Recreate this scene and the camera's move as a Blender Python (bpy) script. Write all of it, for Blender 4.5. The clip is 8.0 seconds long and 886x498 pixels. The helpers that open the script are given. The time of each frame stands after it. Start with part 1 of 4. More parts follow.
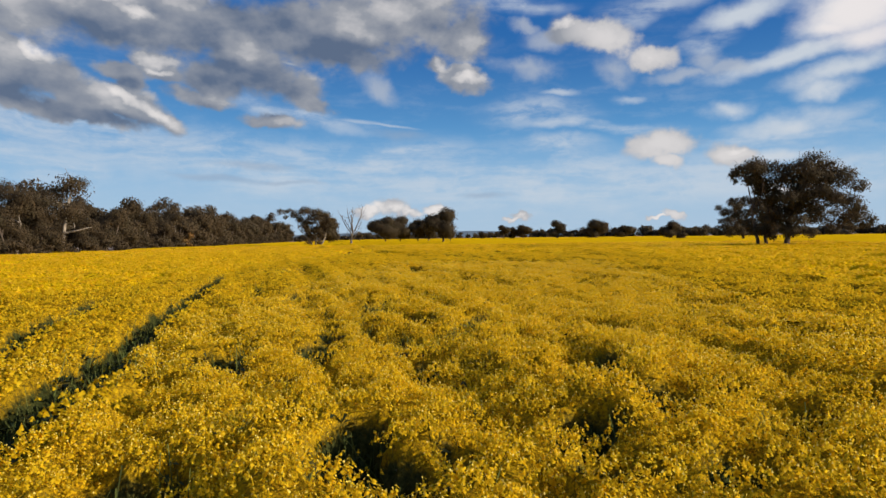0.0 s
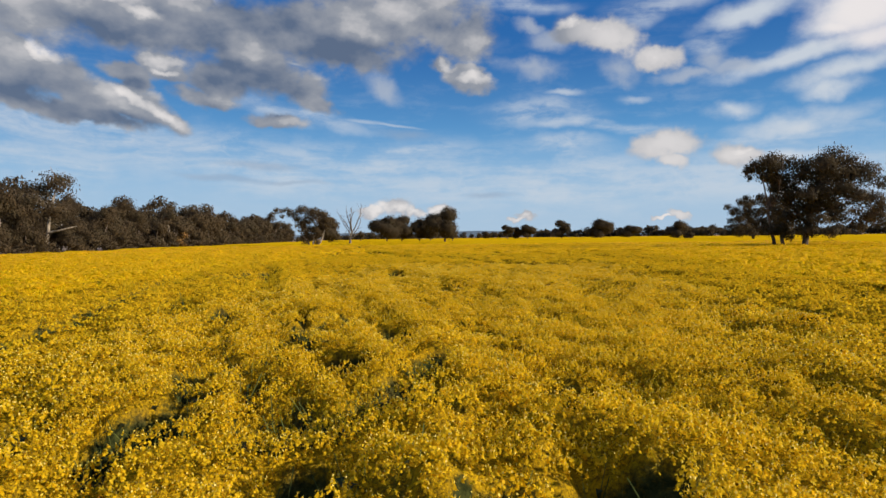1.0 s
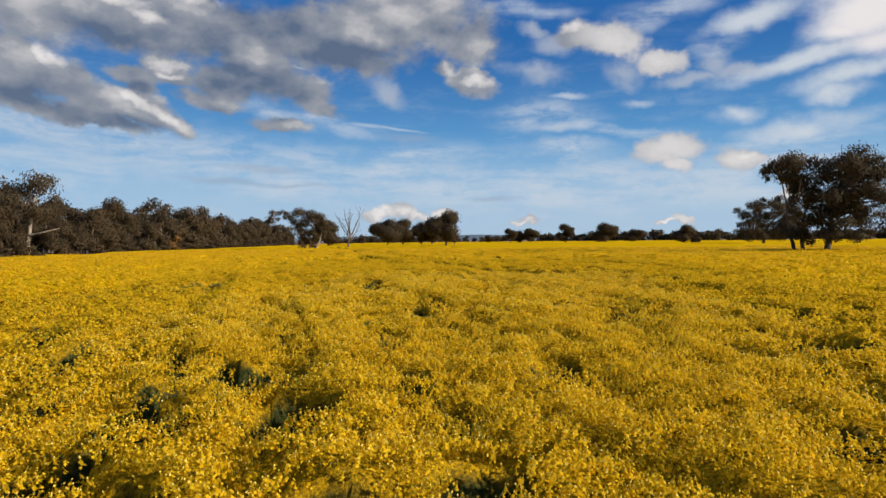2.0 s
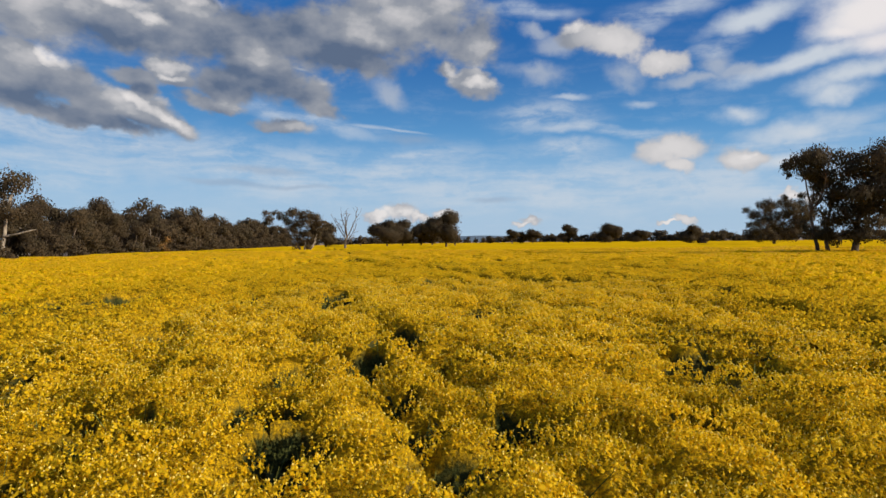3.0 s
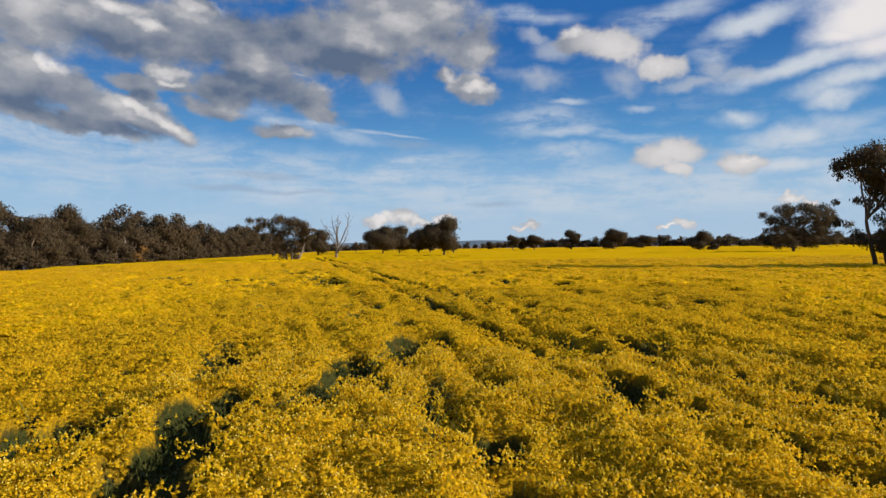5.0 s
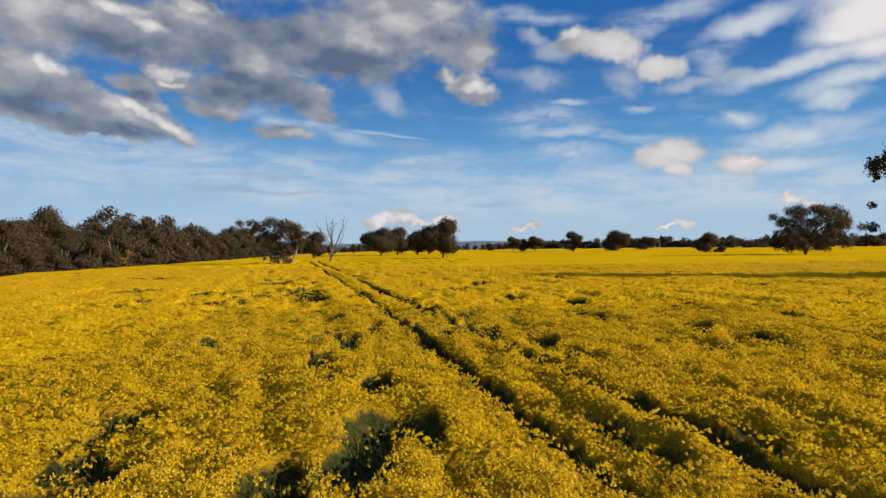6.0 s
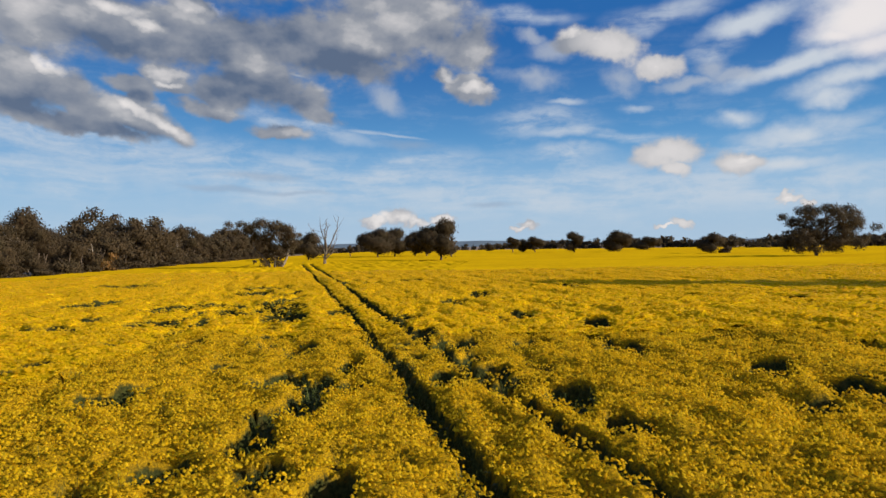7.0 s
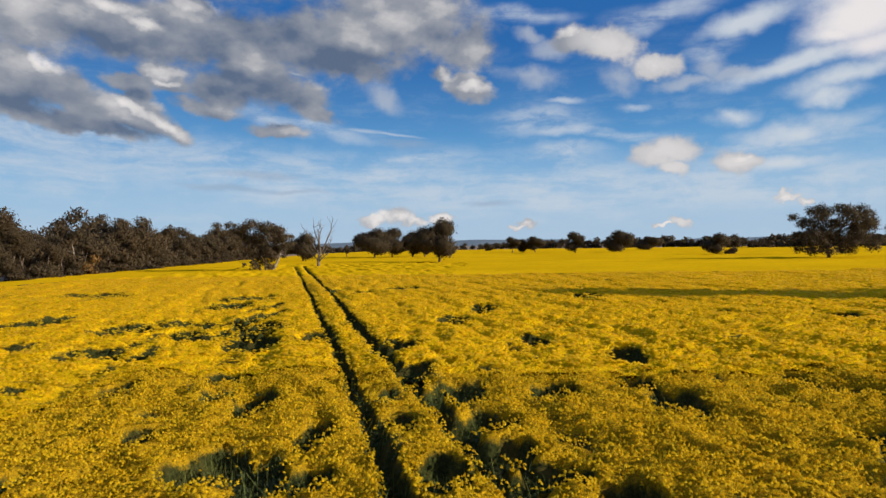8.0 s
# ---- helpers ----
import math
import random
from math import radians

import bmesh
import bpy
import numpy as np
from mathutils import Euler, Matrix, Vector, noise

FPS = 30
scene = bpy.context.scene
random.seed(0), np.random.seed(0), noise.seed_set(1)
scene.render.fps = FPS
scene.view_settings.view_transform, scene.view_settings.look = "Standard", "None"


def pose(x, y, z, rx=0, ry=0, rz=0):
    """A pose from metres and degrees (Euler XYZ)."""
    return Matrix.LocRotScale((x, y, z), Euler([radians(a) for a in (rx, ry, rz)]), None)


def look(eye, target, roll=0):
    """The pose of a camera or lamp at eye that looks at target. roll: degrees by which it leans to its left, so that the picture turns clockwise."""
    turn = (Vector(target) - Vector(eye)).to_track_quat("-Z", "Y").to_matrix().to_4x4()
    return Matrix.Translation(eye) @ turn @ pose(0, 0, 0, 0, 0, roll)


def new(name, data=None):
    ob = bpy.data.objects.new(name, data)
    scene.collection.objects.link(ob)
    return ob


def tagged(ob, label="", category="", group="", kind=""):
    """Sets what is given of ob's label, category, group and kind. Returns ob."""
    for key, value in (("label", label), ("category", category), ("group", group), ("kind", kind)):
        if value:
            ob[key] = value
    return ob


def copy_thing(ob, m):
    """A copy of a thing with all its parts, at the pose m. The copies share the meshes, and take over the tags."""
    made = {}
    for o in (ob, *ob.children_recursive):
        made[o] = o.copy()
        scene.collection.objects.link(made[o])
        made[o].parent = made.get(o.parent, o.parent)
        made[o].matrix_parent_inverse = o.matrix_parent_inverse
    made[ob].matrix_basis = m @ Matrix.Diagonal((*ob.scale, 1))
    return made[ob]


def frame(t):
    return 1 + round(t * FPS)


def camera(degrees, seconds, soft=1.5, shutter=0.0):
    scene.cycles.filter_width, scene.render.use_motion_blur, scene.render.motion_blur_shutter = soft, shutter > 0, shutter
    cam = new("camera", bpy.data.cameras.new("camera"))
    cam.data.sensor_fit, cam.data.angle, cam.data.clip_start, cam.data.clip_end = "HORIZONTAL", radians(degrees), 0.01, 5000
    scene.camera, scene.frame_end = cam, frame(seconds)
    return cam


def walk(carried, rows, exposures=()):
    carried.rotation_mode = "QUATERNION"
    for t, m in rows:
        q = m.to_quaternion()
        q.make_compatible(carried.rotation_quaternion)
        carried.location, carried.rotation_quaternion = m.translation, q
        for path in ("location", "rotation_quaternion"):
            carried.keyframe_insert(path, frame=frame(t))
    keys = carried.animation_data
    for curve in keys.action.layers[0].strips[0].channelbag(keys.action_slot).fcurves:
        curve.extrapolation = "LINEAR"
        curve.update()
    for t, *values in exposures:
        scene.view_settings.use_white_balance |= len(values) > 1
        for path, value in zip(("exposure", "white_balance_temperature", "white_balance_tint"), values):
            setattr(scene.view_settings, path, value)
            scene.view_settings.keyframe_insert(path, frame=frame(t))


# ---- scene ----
# Camera: a low drone flight over the crop, climbing towards the end.
cam = camera(74.0, 8.0, soft=1.5)
PATH = [
    (0, (0.000, 0.000, 3.099), (-0.182, 1.991, 3.057), -0.74),
    (0.5, (0.328, 2.295, 3.067), (0.138, 4.285, 3.024), -0.77),
    (1, (0.587, 4.781, 3.054), (0.390, 6.771, 3.012), -0.70),
    (1.5, (0.759, 7.179, 3.051), (0.556, 9.169, 3.017), -0.59),
    (3, (0.857, 15.510, 3.059), (0.643, 17.499, 3.033), -0.63),
    (3.5, (0.751, 18.143, 3.256), (0.538, 20.132, 3.236), -0.73),
    (4, (0.581, 20.805, 3.473), (0.368, 22.794, 3.458), -0.80),
    (4.5, (0.383, 23.451, 3.703), (0.171, 25.440, 3.691), -0.81),
    (6, (-0.151, 32.215, 4.719), (-0.362, 34.203, 4.711), -0.85),
    (6.5, (-0.365, 35.061, 4.975), (-0.573, 37.050, 4.967), -0.91),
    (7, (-0.617, 37.900, 5.262), (-0.823, 39.890, 5.253), -0.98),
    (7.5, (-0.904, 40.717, 5.583), (-1.106, 42.707, 5.572), -1.00),
    (8, (-1.161, 43.586, 5.946), (-1.362, 45.576, 5.933), -0.99),
]
walk(cam, [(t, look(eye, target, roll)) for t, eye, target, roll in PATH], exposures=[(0.0, 0.66)])

# ---------------------------------------------------------------- light
SUN_AZ, SUN_EL = 104.0, 18.8          # compass from +y towards +x, height over the horizon
sun = new("sun", bpy.data.lights.new("sun", "SUN"))
sun.data.energy, sun.data.angle, sun.data.color = 4.6, radians(0.6), (1.0, 0.84, 0.62)
a, e = radians(SUN_AZ), radians(SUN_EL)
TO_SUN = Vector((math.sin(a) * math.cos(e), math.cos(a) * math.cos(e), math.sin(e)))
sun.matrix_world = TO_SUN.to_track_quat("Z", "Y").to_matrix().to_4x4()

# Clouds: azimuth, elevation, half width, half height (degrees), lean.
CLOUD_BANK = [(-40.6, 17.9, 5.61, 2.46, -8), (-37.9, 19.8, 5.56, 2.07, -5), (-34.5, 17.9, 5.11, 1.84, -8), (-29.6, 18.6, 5.09, 2.27, -10), (-24.6, 18.6, 5.43, 2.11, -12), (-17.9, 18.9, 6.32, 2.79, -5), (-13.1, 19.7, 7.58, 2.8, -5), (-15.3, 16.9, 4.56, 1.19, 0), (-7.1, 20.4, 5.2, 2.81, -10), (-3.5, 18.8, 2.76, 2.35, -35), (-10.3, 22.2, 6.56, 1.88, 0), (-28.6, 20.8, 3.09, 1.25, -15), (-30.6, 24.2, 13.65, 2.5, 0), (-8.1, 25.9, 10.98, 2.66, 0)]
CLOUD_WEST = [(-41.1, 13.6, 3.39, 2.01, -20), (-42.1, 14.8, 2.17, 1.66, -10), (-37.2, 12.3, 4.09, 1.6, -20), (-41.8, 12.2, 2.91, 1.36, -8), (-33.5, 11.6, 3.73, 1.49, -22), (-30.6, 10.5, 1.92, 0.72, -18), (-40.7, 11.2, 2.24, 0.78, -5), (-38.8, 10.7, 1.34, 0.67, -15), (-36.0, 10.5, 3.73, 0.64, -10)]
CLOUD_MID = [(-31.3, 15.5, 2.07, 1.02, 0), (-33.8, 14.3, 2.37, 0.69, -3), (-33.0, 13.4, 1.14, 0.74, 0), (-30.6, 14.6, 2.05, 0.75, -8), (-24.1, 16.8, 3.57, 1.64, -20), (-21.9, 15.1, 4.32, 1.88, -20), (-26.3, 14.3, 2.91, 1.65, -10), (-27.3, 12.8, 2.87, 0.78, -12), (-18.8, 13.7, 2.19, 1.43, -25), (-17.8, 12.4, 2.21, 0.72, -15), (-21.2, 10.8, 2.57, 0.72, -3)]
CLOUD_SMALL = [(-5.4, 16.2, 1.42, 0.76, -15), (-3.2, 14.6, 2.39, 1.14, -25), (7.5, 18.8, 2.58, 1.25, -15), (10.8, 17.4, 3.5, 1.3, -22), (14.6, 15.5, 2.02, 0.86, -12), (15.3, 8.1, 2.77, 1.25, 0), (15.8, 6.8, 1.23, 0.7, 0), (20.8, 7.0, 1.84, 0.77, -8)]
CLOUD_LOW = [(-10.2, 3.1, 1.64, 0.93, 0), (-12.4, 2.5, 1.41, 0.55, 0), (-8.3, 2.5, 0.99, 0.49, 0), (-5.8, 2.7, 0.99, 0.55, 0), (2.4, 1.8, 0.86, 0.54, -20), (1.7, 1.5, 0.86, 0.27, 0), (16.3, 1.7, 0.95, 0.4, -15), (14.8, 1.5, 0.86, 0.21, 0), (24.6, 3.6, 0.73, 0.42, 0), (25.8, 3.2, 0.63, 0.33, 0)]
CLOUD_THIN = [(-11.8, 14.5, 1.82, 1.05, -35), (3.2, 15.7, 2.94, 1.0, -5), (2.8, 19.6, 1.28, 0.58, -10), (11.5, 15.0, 1.99, 1.08, -15), (18.8, 15.0, 1.37, 0.83, -30), (20.7, 14.2, 2.41, 0.64, -4), (5.1, 18.2, 2.11, 1.07, -10), (17.3, 13.9, 2.78, 0.57, 5)]
CLOUD_EAST = [(29.4, 17.3, 3.47, 1.71, 6), (27.9, 16.2, 2.46, 0.84, 5), (30.9, 19.3, 4.92, 1.95, 0), (21.8, 18.2, 3.86, 0.87, 8), (25.5, 14.3, 5.0, 0.79, 10), (28.6, 12.7, 4.1, 0.77, 8), (27.8, 11.6, 2.27, 0.61, 0), (20.5, 10.9, 1.85, 0.71, 3), (25.9, 9.3, 4.56, 1.0, 6), (24.6, 6.7, 3.66, 0.75, 3)]
SUNLIT = [(-39.5, 14.9, 1.21, 0.49, -42), (-33.5, 12.3, 1.95, 0.46, -32), (-31.3, 11.0, 2.05, 0.52, -24), (-31.4, 15.6, 1.71, 0.69, 0), (-30.8, 14.7, 1.0, 0.33, 0), (-32.7, 18.8, 1.67, 0.48, -15), (-35.1, 19.9, 2.53, 0.6, -8), (-28.8, 20.9, 2.33, 0.71, -15), (-26.6, 21.0, 0.94, 0.6, -40), (7.0, 19.6, 1.77, 0.57, -5), (9.6, 18.7, 1.3, 0.77, -30), (11.7, 16.7, 3.08, 0.72, -20), (14.8, 15.4, 1.34, 0.52, 0), (-4.9, 16.1, 1.52, 0.57, -25), (-2.5, 14.5, 1.42, 0.62, -10), (15.8, 8.1, 2.18, 1.0, 0), (20.9, 7.2, 1.4, 0.53, 0)]
HALF_LIT = [(-36.7, 19.2, 4.48, 1.43, -8), (-40.6, 17.9, 3.73, 1.64, 0), (-2.4, 18.2, 1.53, 1.78, -10), (-4.6, 21.5, 2.71, 1.64, -20), (-10.9, 20.6, 6.55, 1.73, 0), (-24.1, 17.4, 3.27, 0.72, -20), (-29.3, 20.4, 3.24, 1.07, -15), (-34.1, 12.0, 3.05, 1.1, -26), (-30.8, 10.7, 2.29, 0.67, -20), (-40.7, 14.3, 2.28, 0.92, -20), (-18.0, 12.5, 2.1, 0.62, -15), (-27.1, 12.9, 2.4, 0.54, -12), (-20.4, 10.8, 1.55, 0.41, 0), (-3.3, 15.3, 3.25, 1.24, -25)]
BRIGHT_EAST = [(29.8, 17.1, 3.07, 1.62, 6), (28.3, 16.1, 1.5, 0.58, 0), (31.4, 18.7, 3.12, 1.95, 0), (31.3, 15.1, 2.08, 0.81, 0)]
SHADED = [(-15.3, 17.3, 6.97, 1.19, -3), (-22.0, 19.6, 4.07, 1.59, -5), (-35.6, 10.3, 3.76, 0.69, -10), (-40.3, 11.6, 4.16, 0.7, -10), (-33.0, 17.3, 4.81, 1.07, -5), (-24.1, 14.4, 4.72, 1.28, -15), (-33.0, 13.5, 1.31, 0.65, 0), (-26.5, 17.6, 2.9, 1.22, 0), (-21.1, 11.3, 1.54, 0.41, 0)]
CIRRUS_A = [(-37.3, 9.1, 12.9, 1.65, -5), (-24.7, 7.4, 15.82, 2.15, -4), (-13.3, 6.2, 16.25, 2.7, 0), (3.7, 11.4, 4.54, 1.14, -2), (8.4, 10.1, 6.7, 0.52, -2), (-19.1, 11.6, 6.27, 0.82, -9), (-8.3, 8.5, 4.67, 0.54, -5), (5.8, 8.2, 3.69, 0.84, 0), (-39.2, 10.1, 6.18, 0.8, -4), (15.0, 20.1, 4.3, 0.99, 8)]
CIRRUS_B = [(5.7, 5.0, 22.14, 2.4, 0), (21.7, 5.0, 13.78, 2.17, 0), (21.7, 8.5, 3.23, 0.48, 3), (12.0, 12.9, 1.29, 0.3, 3), (5.9, 13.1, 1.47, 0.31, 0), (6.4, 7.3, 1.57, 0.32, 0), (1.7, 21.0, 4.31, 0.67, -8), (26.3, 8.6, 5.5, 1.18, 4), (-40.8, 6.6, 7.44, 1.78, -3), (18.3, 16.3, 2.74, 0.74, 10)]
TRAILS = [(-10.5, 10.7, 3.61, 0.17, -7), (-19.5, 16.0, 0.83, 0.14, -9), (-13.2, 11.0, 2.71, 0.26, -5)]
STREAKS = [(-25.7, 5.6, 3.66, 0.26, -3), (-20.2, 5.3, 3.11, 0.21, -2), (-22.7, 6.8, 3.54, 0.36, -3), (-1.3, 4.0, 2.19, 0.27, 0), (-8.9, 9.8, 2.47, 0.48, -6)]


class Nodes:
    """Short hand for building a node tree."""

    def __init__(self, tree):
        self.tree = tree

    def add(self, kind, **settings):
        node = self.tree.nodes.new(kind)
        for key, value in settings.items():
            setattr(node, key, value)
        return node

    def link(self, source, target):
        if isinstance(source, bpy.types.NodeSocket):
            self.tree.links.new(source, target)
        else:
            target.default_value = source

    def math(self, op, a, b=0.0, c=0.0, clamp=False):
        node = self.add("ShaderNodeMath", operation=op, use_clamp=clamp)
        for socket, value in zip(node.inputs, (a, b, c)):
            self.link(value, socket)
        return node.outputs[0]

    def vec(self, op, a, b=(0, 0, 0), scale=None):
        node = self.add("ShaderNodeVectorMath", operation=op)
        self.link(a, node.inputs[0])
        self.link(b, node.inputs[1])
        if scale is not None:
            self.link(scale, node.inputs["Scale"])
        return node.outputs["Value" if op == "LENGTH" else "Vector"]

    def noise(self, vector, scale, detail=4.0, rough=0.55):
        node = self.add("ShaderNodeTexNoise")
        if vector is not None:
            self.link(vector, node.inputs["Vector"])
        for key, value in (("Scale", scale), ("Detail", detail), ("Roughness", rough)):
            node.inputs[key].default_value = value
        return node.outputs["Fac"]

    def ramp(self, value, lo, hi, out_lo=0.0, out_hi=1.0, smooth=True):
        node = self.add("ShaderNodeMapRange", interpolation_type="SMOOTHSTEP" if smooth else "LINEAR")
        for socket, v in zip(node.inputs, (value, lo, hi, out_lo, out_hi)):
            self.link(v, socket)
        return node.outputs[0]

    def mix(self, fac, a, b):
        node = self.add("ShaderNodeMix", data_type="RGBA")
        self.link(fac, node.inputs[0])
        self.link(a if isinstance(a, bpy.types.NodeSocket) else (*a, 1), node.inputs[6])
        self.link(b if isinstance(b, bpy.types.NodeSocket) else (*b, 1), node.inputs[7])
        return node.outputs[2]

    def puffs(self, vector, blobs, soft):
        """One minus the distance from the nearest of some leaning ellipses, 1 in their middle and 0 at their rims."""
        best = None
        for az, el, wide, high, lean in blobs:
            m = self.add("ShaderNodeMapping", vector_type="TEXTURE")
            spot = vector
            if best is not None:    # one blob after the other keeps the shader small
                after = self.add("ShaderNodeVectorMath", operation="MULTIPLY_ADD")
                for socket, value in zip(after.inputs, (best, (1e-9, 1e-9, 1e-9), vector)):
                    self.link(value, socket)
                spot = after.outputs[0]
            self.link(spot, m.inputs["Vector"])
            m.inputs["Location"].default_value = (az, el, 0)
            m.inputs["Rotation"].default_value = (0, 0, radians(lean))
            m.inputs["Scale"].default_value = (wide, high, 1)
            d = self.math("SUBTRACT", 1.0, self.vec("LENGTH", m.outputs[0]))
            best = d if best is None else self.math("SMOOTH_MAX", best, d, soft)
        return best


world = bpy.data.worlds.new("sky")
scene.world = world
world.use_nodes = True
world.node_tree.nodes.clear()
W = Nodes(world.node_tree)
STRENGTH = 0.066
sky = W.add("ShaderNodeTexSky", sky_type="NISHITA", sun_disc=False, sun_elevation=radians(SUN_EL), sun_rotation=radians(SUN_AZ), altitude=150.0, air_density=1.0, dust_density=0.6, ozone_density=2.0)
coord = W.add("ShaderNodeTexCoord").outputs["Generated"]
xyz = W.add("ShaderNodeSeparateXYZ")
W.link(coord, xyz.inputs[0])
azimuth = W.math("MULTIPLY", W.math("ARCTAN2", xyz.outputs[0], xyz.outputs[1]), 57.2958)
height = W.math("MULTIPLY", W.math("ARCSINE", xyz.outputs[2]), 57.2958)
polar = W.add("ShaderNodeCombineXYZ")
W.link(azimuth, polar.inputs[0])
W.link(height, polar.inputs[1])
polar = polar.outputs[0]


def wobble(vector, scale, amount, seed):
    """Shift a vector by a noise, so that rims of clouds fray."""
    node = W.add("ShaderNodeTexNoise")
    W.link(W.vec("ADD", coord, (seed, 0, 0)), node.inputs["Vector"])
    node.inputs["Scale"].default_value, node.inputs["Detail"].default_value = scale, 5.0
    return W.vec("ADD", vector, W.vec("SCALE", W.vec("SUBTRACT", node.outputs["Color"], (0.5, 0.5, 0.5)), scale=amount))


frayed = wobble(wobble(wobble(polar, 7.0, 2.6, 3.0), 22.0, 1.7, 7.0), 60.0, 0.7, 2.0)
billow = W.vec("MULTIPLY", coord, (1.0, 1.0, 1.6))
lumps = W.noise(billow, 13.0, 8.0, 0.58)
soft_lumps = W.noise(billow, 13.0, 4.0, 0.5)
lumps_sunward = W.noise(W.vec("ADD", billow, (0.018, -0.004, 0.026)), 13.0, 4.0, 0.5)
fine = W.math("MULTIPLY", W.math("SUBTRACT", lumps, 0.5), 1.5)
density = W.puffs(frayed, CLOUD_BANK + CLOUD_WEST + CLOUD_MID + CLOUD_SMALL, 0.22)
low_puffs = W.puffs(wobble(wobble(polar, 34.0, 1.8, 5.0), 90.0, 0.9, 6.0), CLOUD_LOW, 0.2)
density = W.math("MAXIMUM", density, low_puffs)
# loose puffs over the rest of the sky, behind the camera too
around = W.math("SUBTRACT", W.noise(coord, 3.2, 5.0, 0.6), 0.53)
outside = W.ramp(W.math("ABSOLUTE", W.math("ADD", azimuth, 5.0)), 44.0, 60.0)
above = W.ramp(height, 24.0, 34.0)
around = W.math("SUBTRACT", W.math("MULTIPLY", around, 3.0), W.math("MULTIPLY", W.math("SUBTRACT", 1.0, W.math("MAXIMUM", outside, above)), 3.0))
density = W.math("MAXIMUM", density, around)
cover = W.ramp(W.math("ADD", density, fine), -0.36, 0.30, 0.0, 0.97)
wisp = W.ramp(W.math("ADD", W.puffs(frayed, CLOUD_THIN, 0.25), fine), -0.55, 0.75, 0.0, 0.62)

# sunward sides bright, undersides grey
lit = W.ramp(W.math("ADD", W.puffs(frayed, SUNLIT, 0.3), fine), -0.5, 0.9, 0.0, 0.52)
gentle = W.ramp(W.math("ADD", W.puffs(frayed, HALF_LIT, 0.3), fine), -0.7, 0.9, 0.0, 0.20)
shaded = W.ramp(W.puffs(wobble(polar, 9.0, 3.0, 12.0), SHADED, 0.3), -0.5, 0.6, 0.0, 0.26)
relief = W.math("MULTIPLY", W.math("SUBTRACT", soft_lumps, lumps_sunward), 1.0)
bright = W.math("ADD", W.math("SUBTRACT", W.math("MAXIMUM", lit, gentle), shaded), W.ramp(azimuth, -42.0, -14.0, 0.35, 0.29))
bright = W.math("ADD", bright, relief)
bright = W.math("ADD", bright, W.math("MULTIPLY", W.math("SUBTRACT", W.noise(coord, 6.0, 4.0), 0.5), 0.4), clamp=True)
bright = W.math("MAXIMUM", bright, W.math("MULTIPLY", W.ramp(azimuth, 2.0, 10.0), W.ramp(W.math("ADD", density, relief), -0.6, 0.8, 0.56, 0.84)))
bright = W.math("MAXIMUM", bright, W.math("MULTIPLY", W.ramp(height, 4.2, 5.5, 1.0, 0.0), W.ramp(W.math("ADD", W.math("ADD", relief, lumps), W.math("MULTIPLY", low_puffs, 0.35)), 0.40, 0.95, 0.56, 0.95)))

# thin high streaks
stretched = W.add("ShaderNodeMapping")
W.link(wobble(polar, 5.0, 3.0, 15.0), stretched.inputs["Vector"])
stretched.inputs["Scale"].default_value = (0.035, 0.34, 1)
stretched.inputs["Rotation"].default_value = (0, 0, radians(3))
fibres = W.noise(stretched.outputs[0], 2.2, 7.0, 0.6)
mottle = W.noise(W.vec("MULTIPLY", coord, (1.0, 1.0, 2.6)), 9.0, 6.0, 0.6)
combed = W.math("ADD", W.math("MULTIPLY", fibres, 0.6), W.math("MULTIPLY", mottle, 0.4))
thin = W.puffs(wobble(wobble(polar, 6.0, 4.0, 9.0), 20.0, 1.2, 19.0), CIRRUS_A + CIRRUS_B, 0.3)
veil = W.math("MULTIPLY", W.ramp(thin, -0.7, 0.7), W.ramp(combed, 0.36, 0.62, 0.08, 0.68))
loose = W.math("MULTIPLY", W.ramp(combed, 0.48, 0.70, 0.0, 0.20), W.ramp(height, 9.0, 18.0, 1.0, 0.35))
veil = W.math("MAXIMUM", veil, loose)
soft_white = W.math("ADD", W.puffs(wobble(wobble(polar, 8.0, 3.0, 4.0), 24.0, 1.2, 14.0), CLOUD_EAST, 0.35), W.math("MULTIPLY", W.math("SUBTRACT", W.math("ADD", W.math("MULTIPLY", mottle, 0.5), W.math("MULTIPLY", lumps, 0.5)), 0.5), 2.0))
veil = W.math("MAXIMUM", veil, W.ramp(soft_white, -0.6, 0.8, 0.0, 0.92))
trail = W.ramp(W.puffs(wobble(polar, 30.0, 0.25, 8.0), TRAILS, 0.05), -0.2, 0.9, 0.0, 0.5)
veil = W.math("MAXIMUM", veil, trail)
streak = W.ramp(W.math("ADD", W.puffs(wobble(polar, 12.0, 1.2, 18.0), STREAKS, 0.1), fine), -0.6, 0.8, 0.0, 0.5)
haze = W.ramp(height, 0.0, 11.0, 0.75, 0.0)

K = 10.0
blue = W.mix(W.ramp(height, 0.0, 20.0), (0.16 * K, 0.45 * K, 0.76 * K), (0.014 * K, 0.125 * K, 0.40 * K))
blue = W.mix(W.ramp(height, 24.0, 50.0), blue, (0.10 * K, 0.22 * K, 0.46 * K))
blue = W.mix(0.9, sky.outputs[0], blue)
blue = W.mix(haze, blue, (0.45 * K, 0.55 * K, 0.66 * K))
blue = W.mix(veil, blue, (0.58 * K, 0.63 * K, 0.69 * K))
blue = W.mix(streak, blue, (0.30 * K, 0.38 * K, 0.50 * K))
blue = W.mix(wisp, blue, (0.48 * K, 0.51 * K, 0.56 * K))
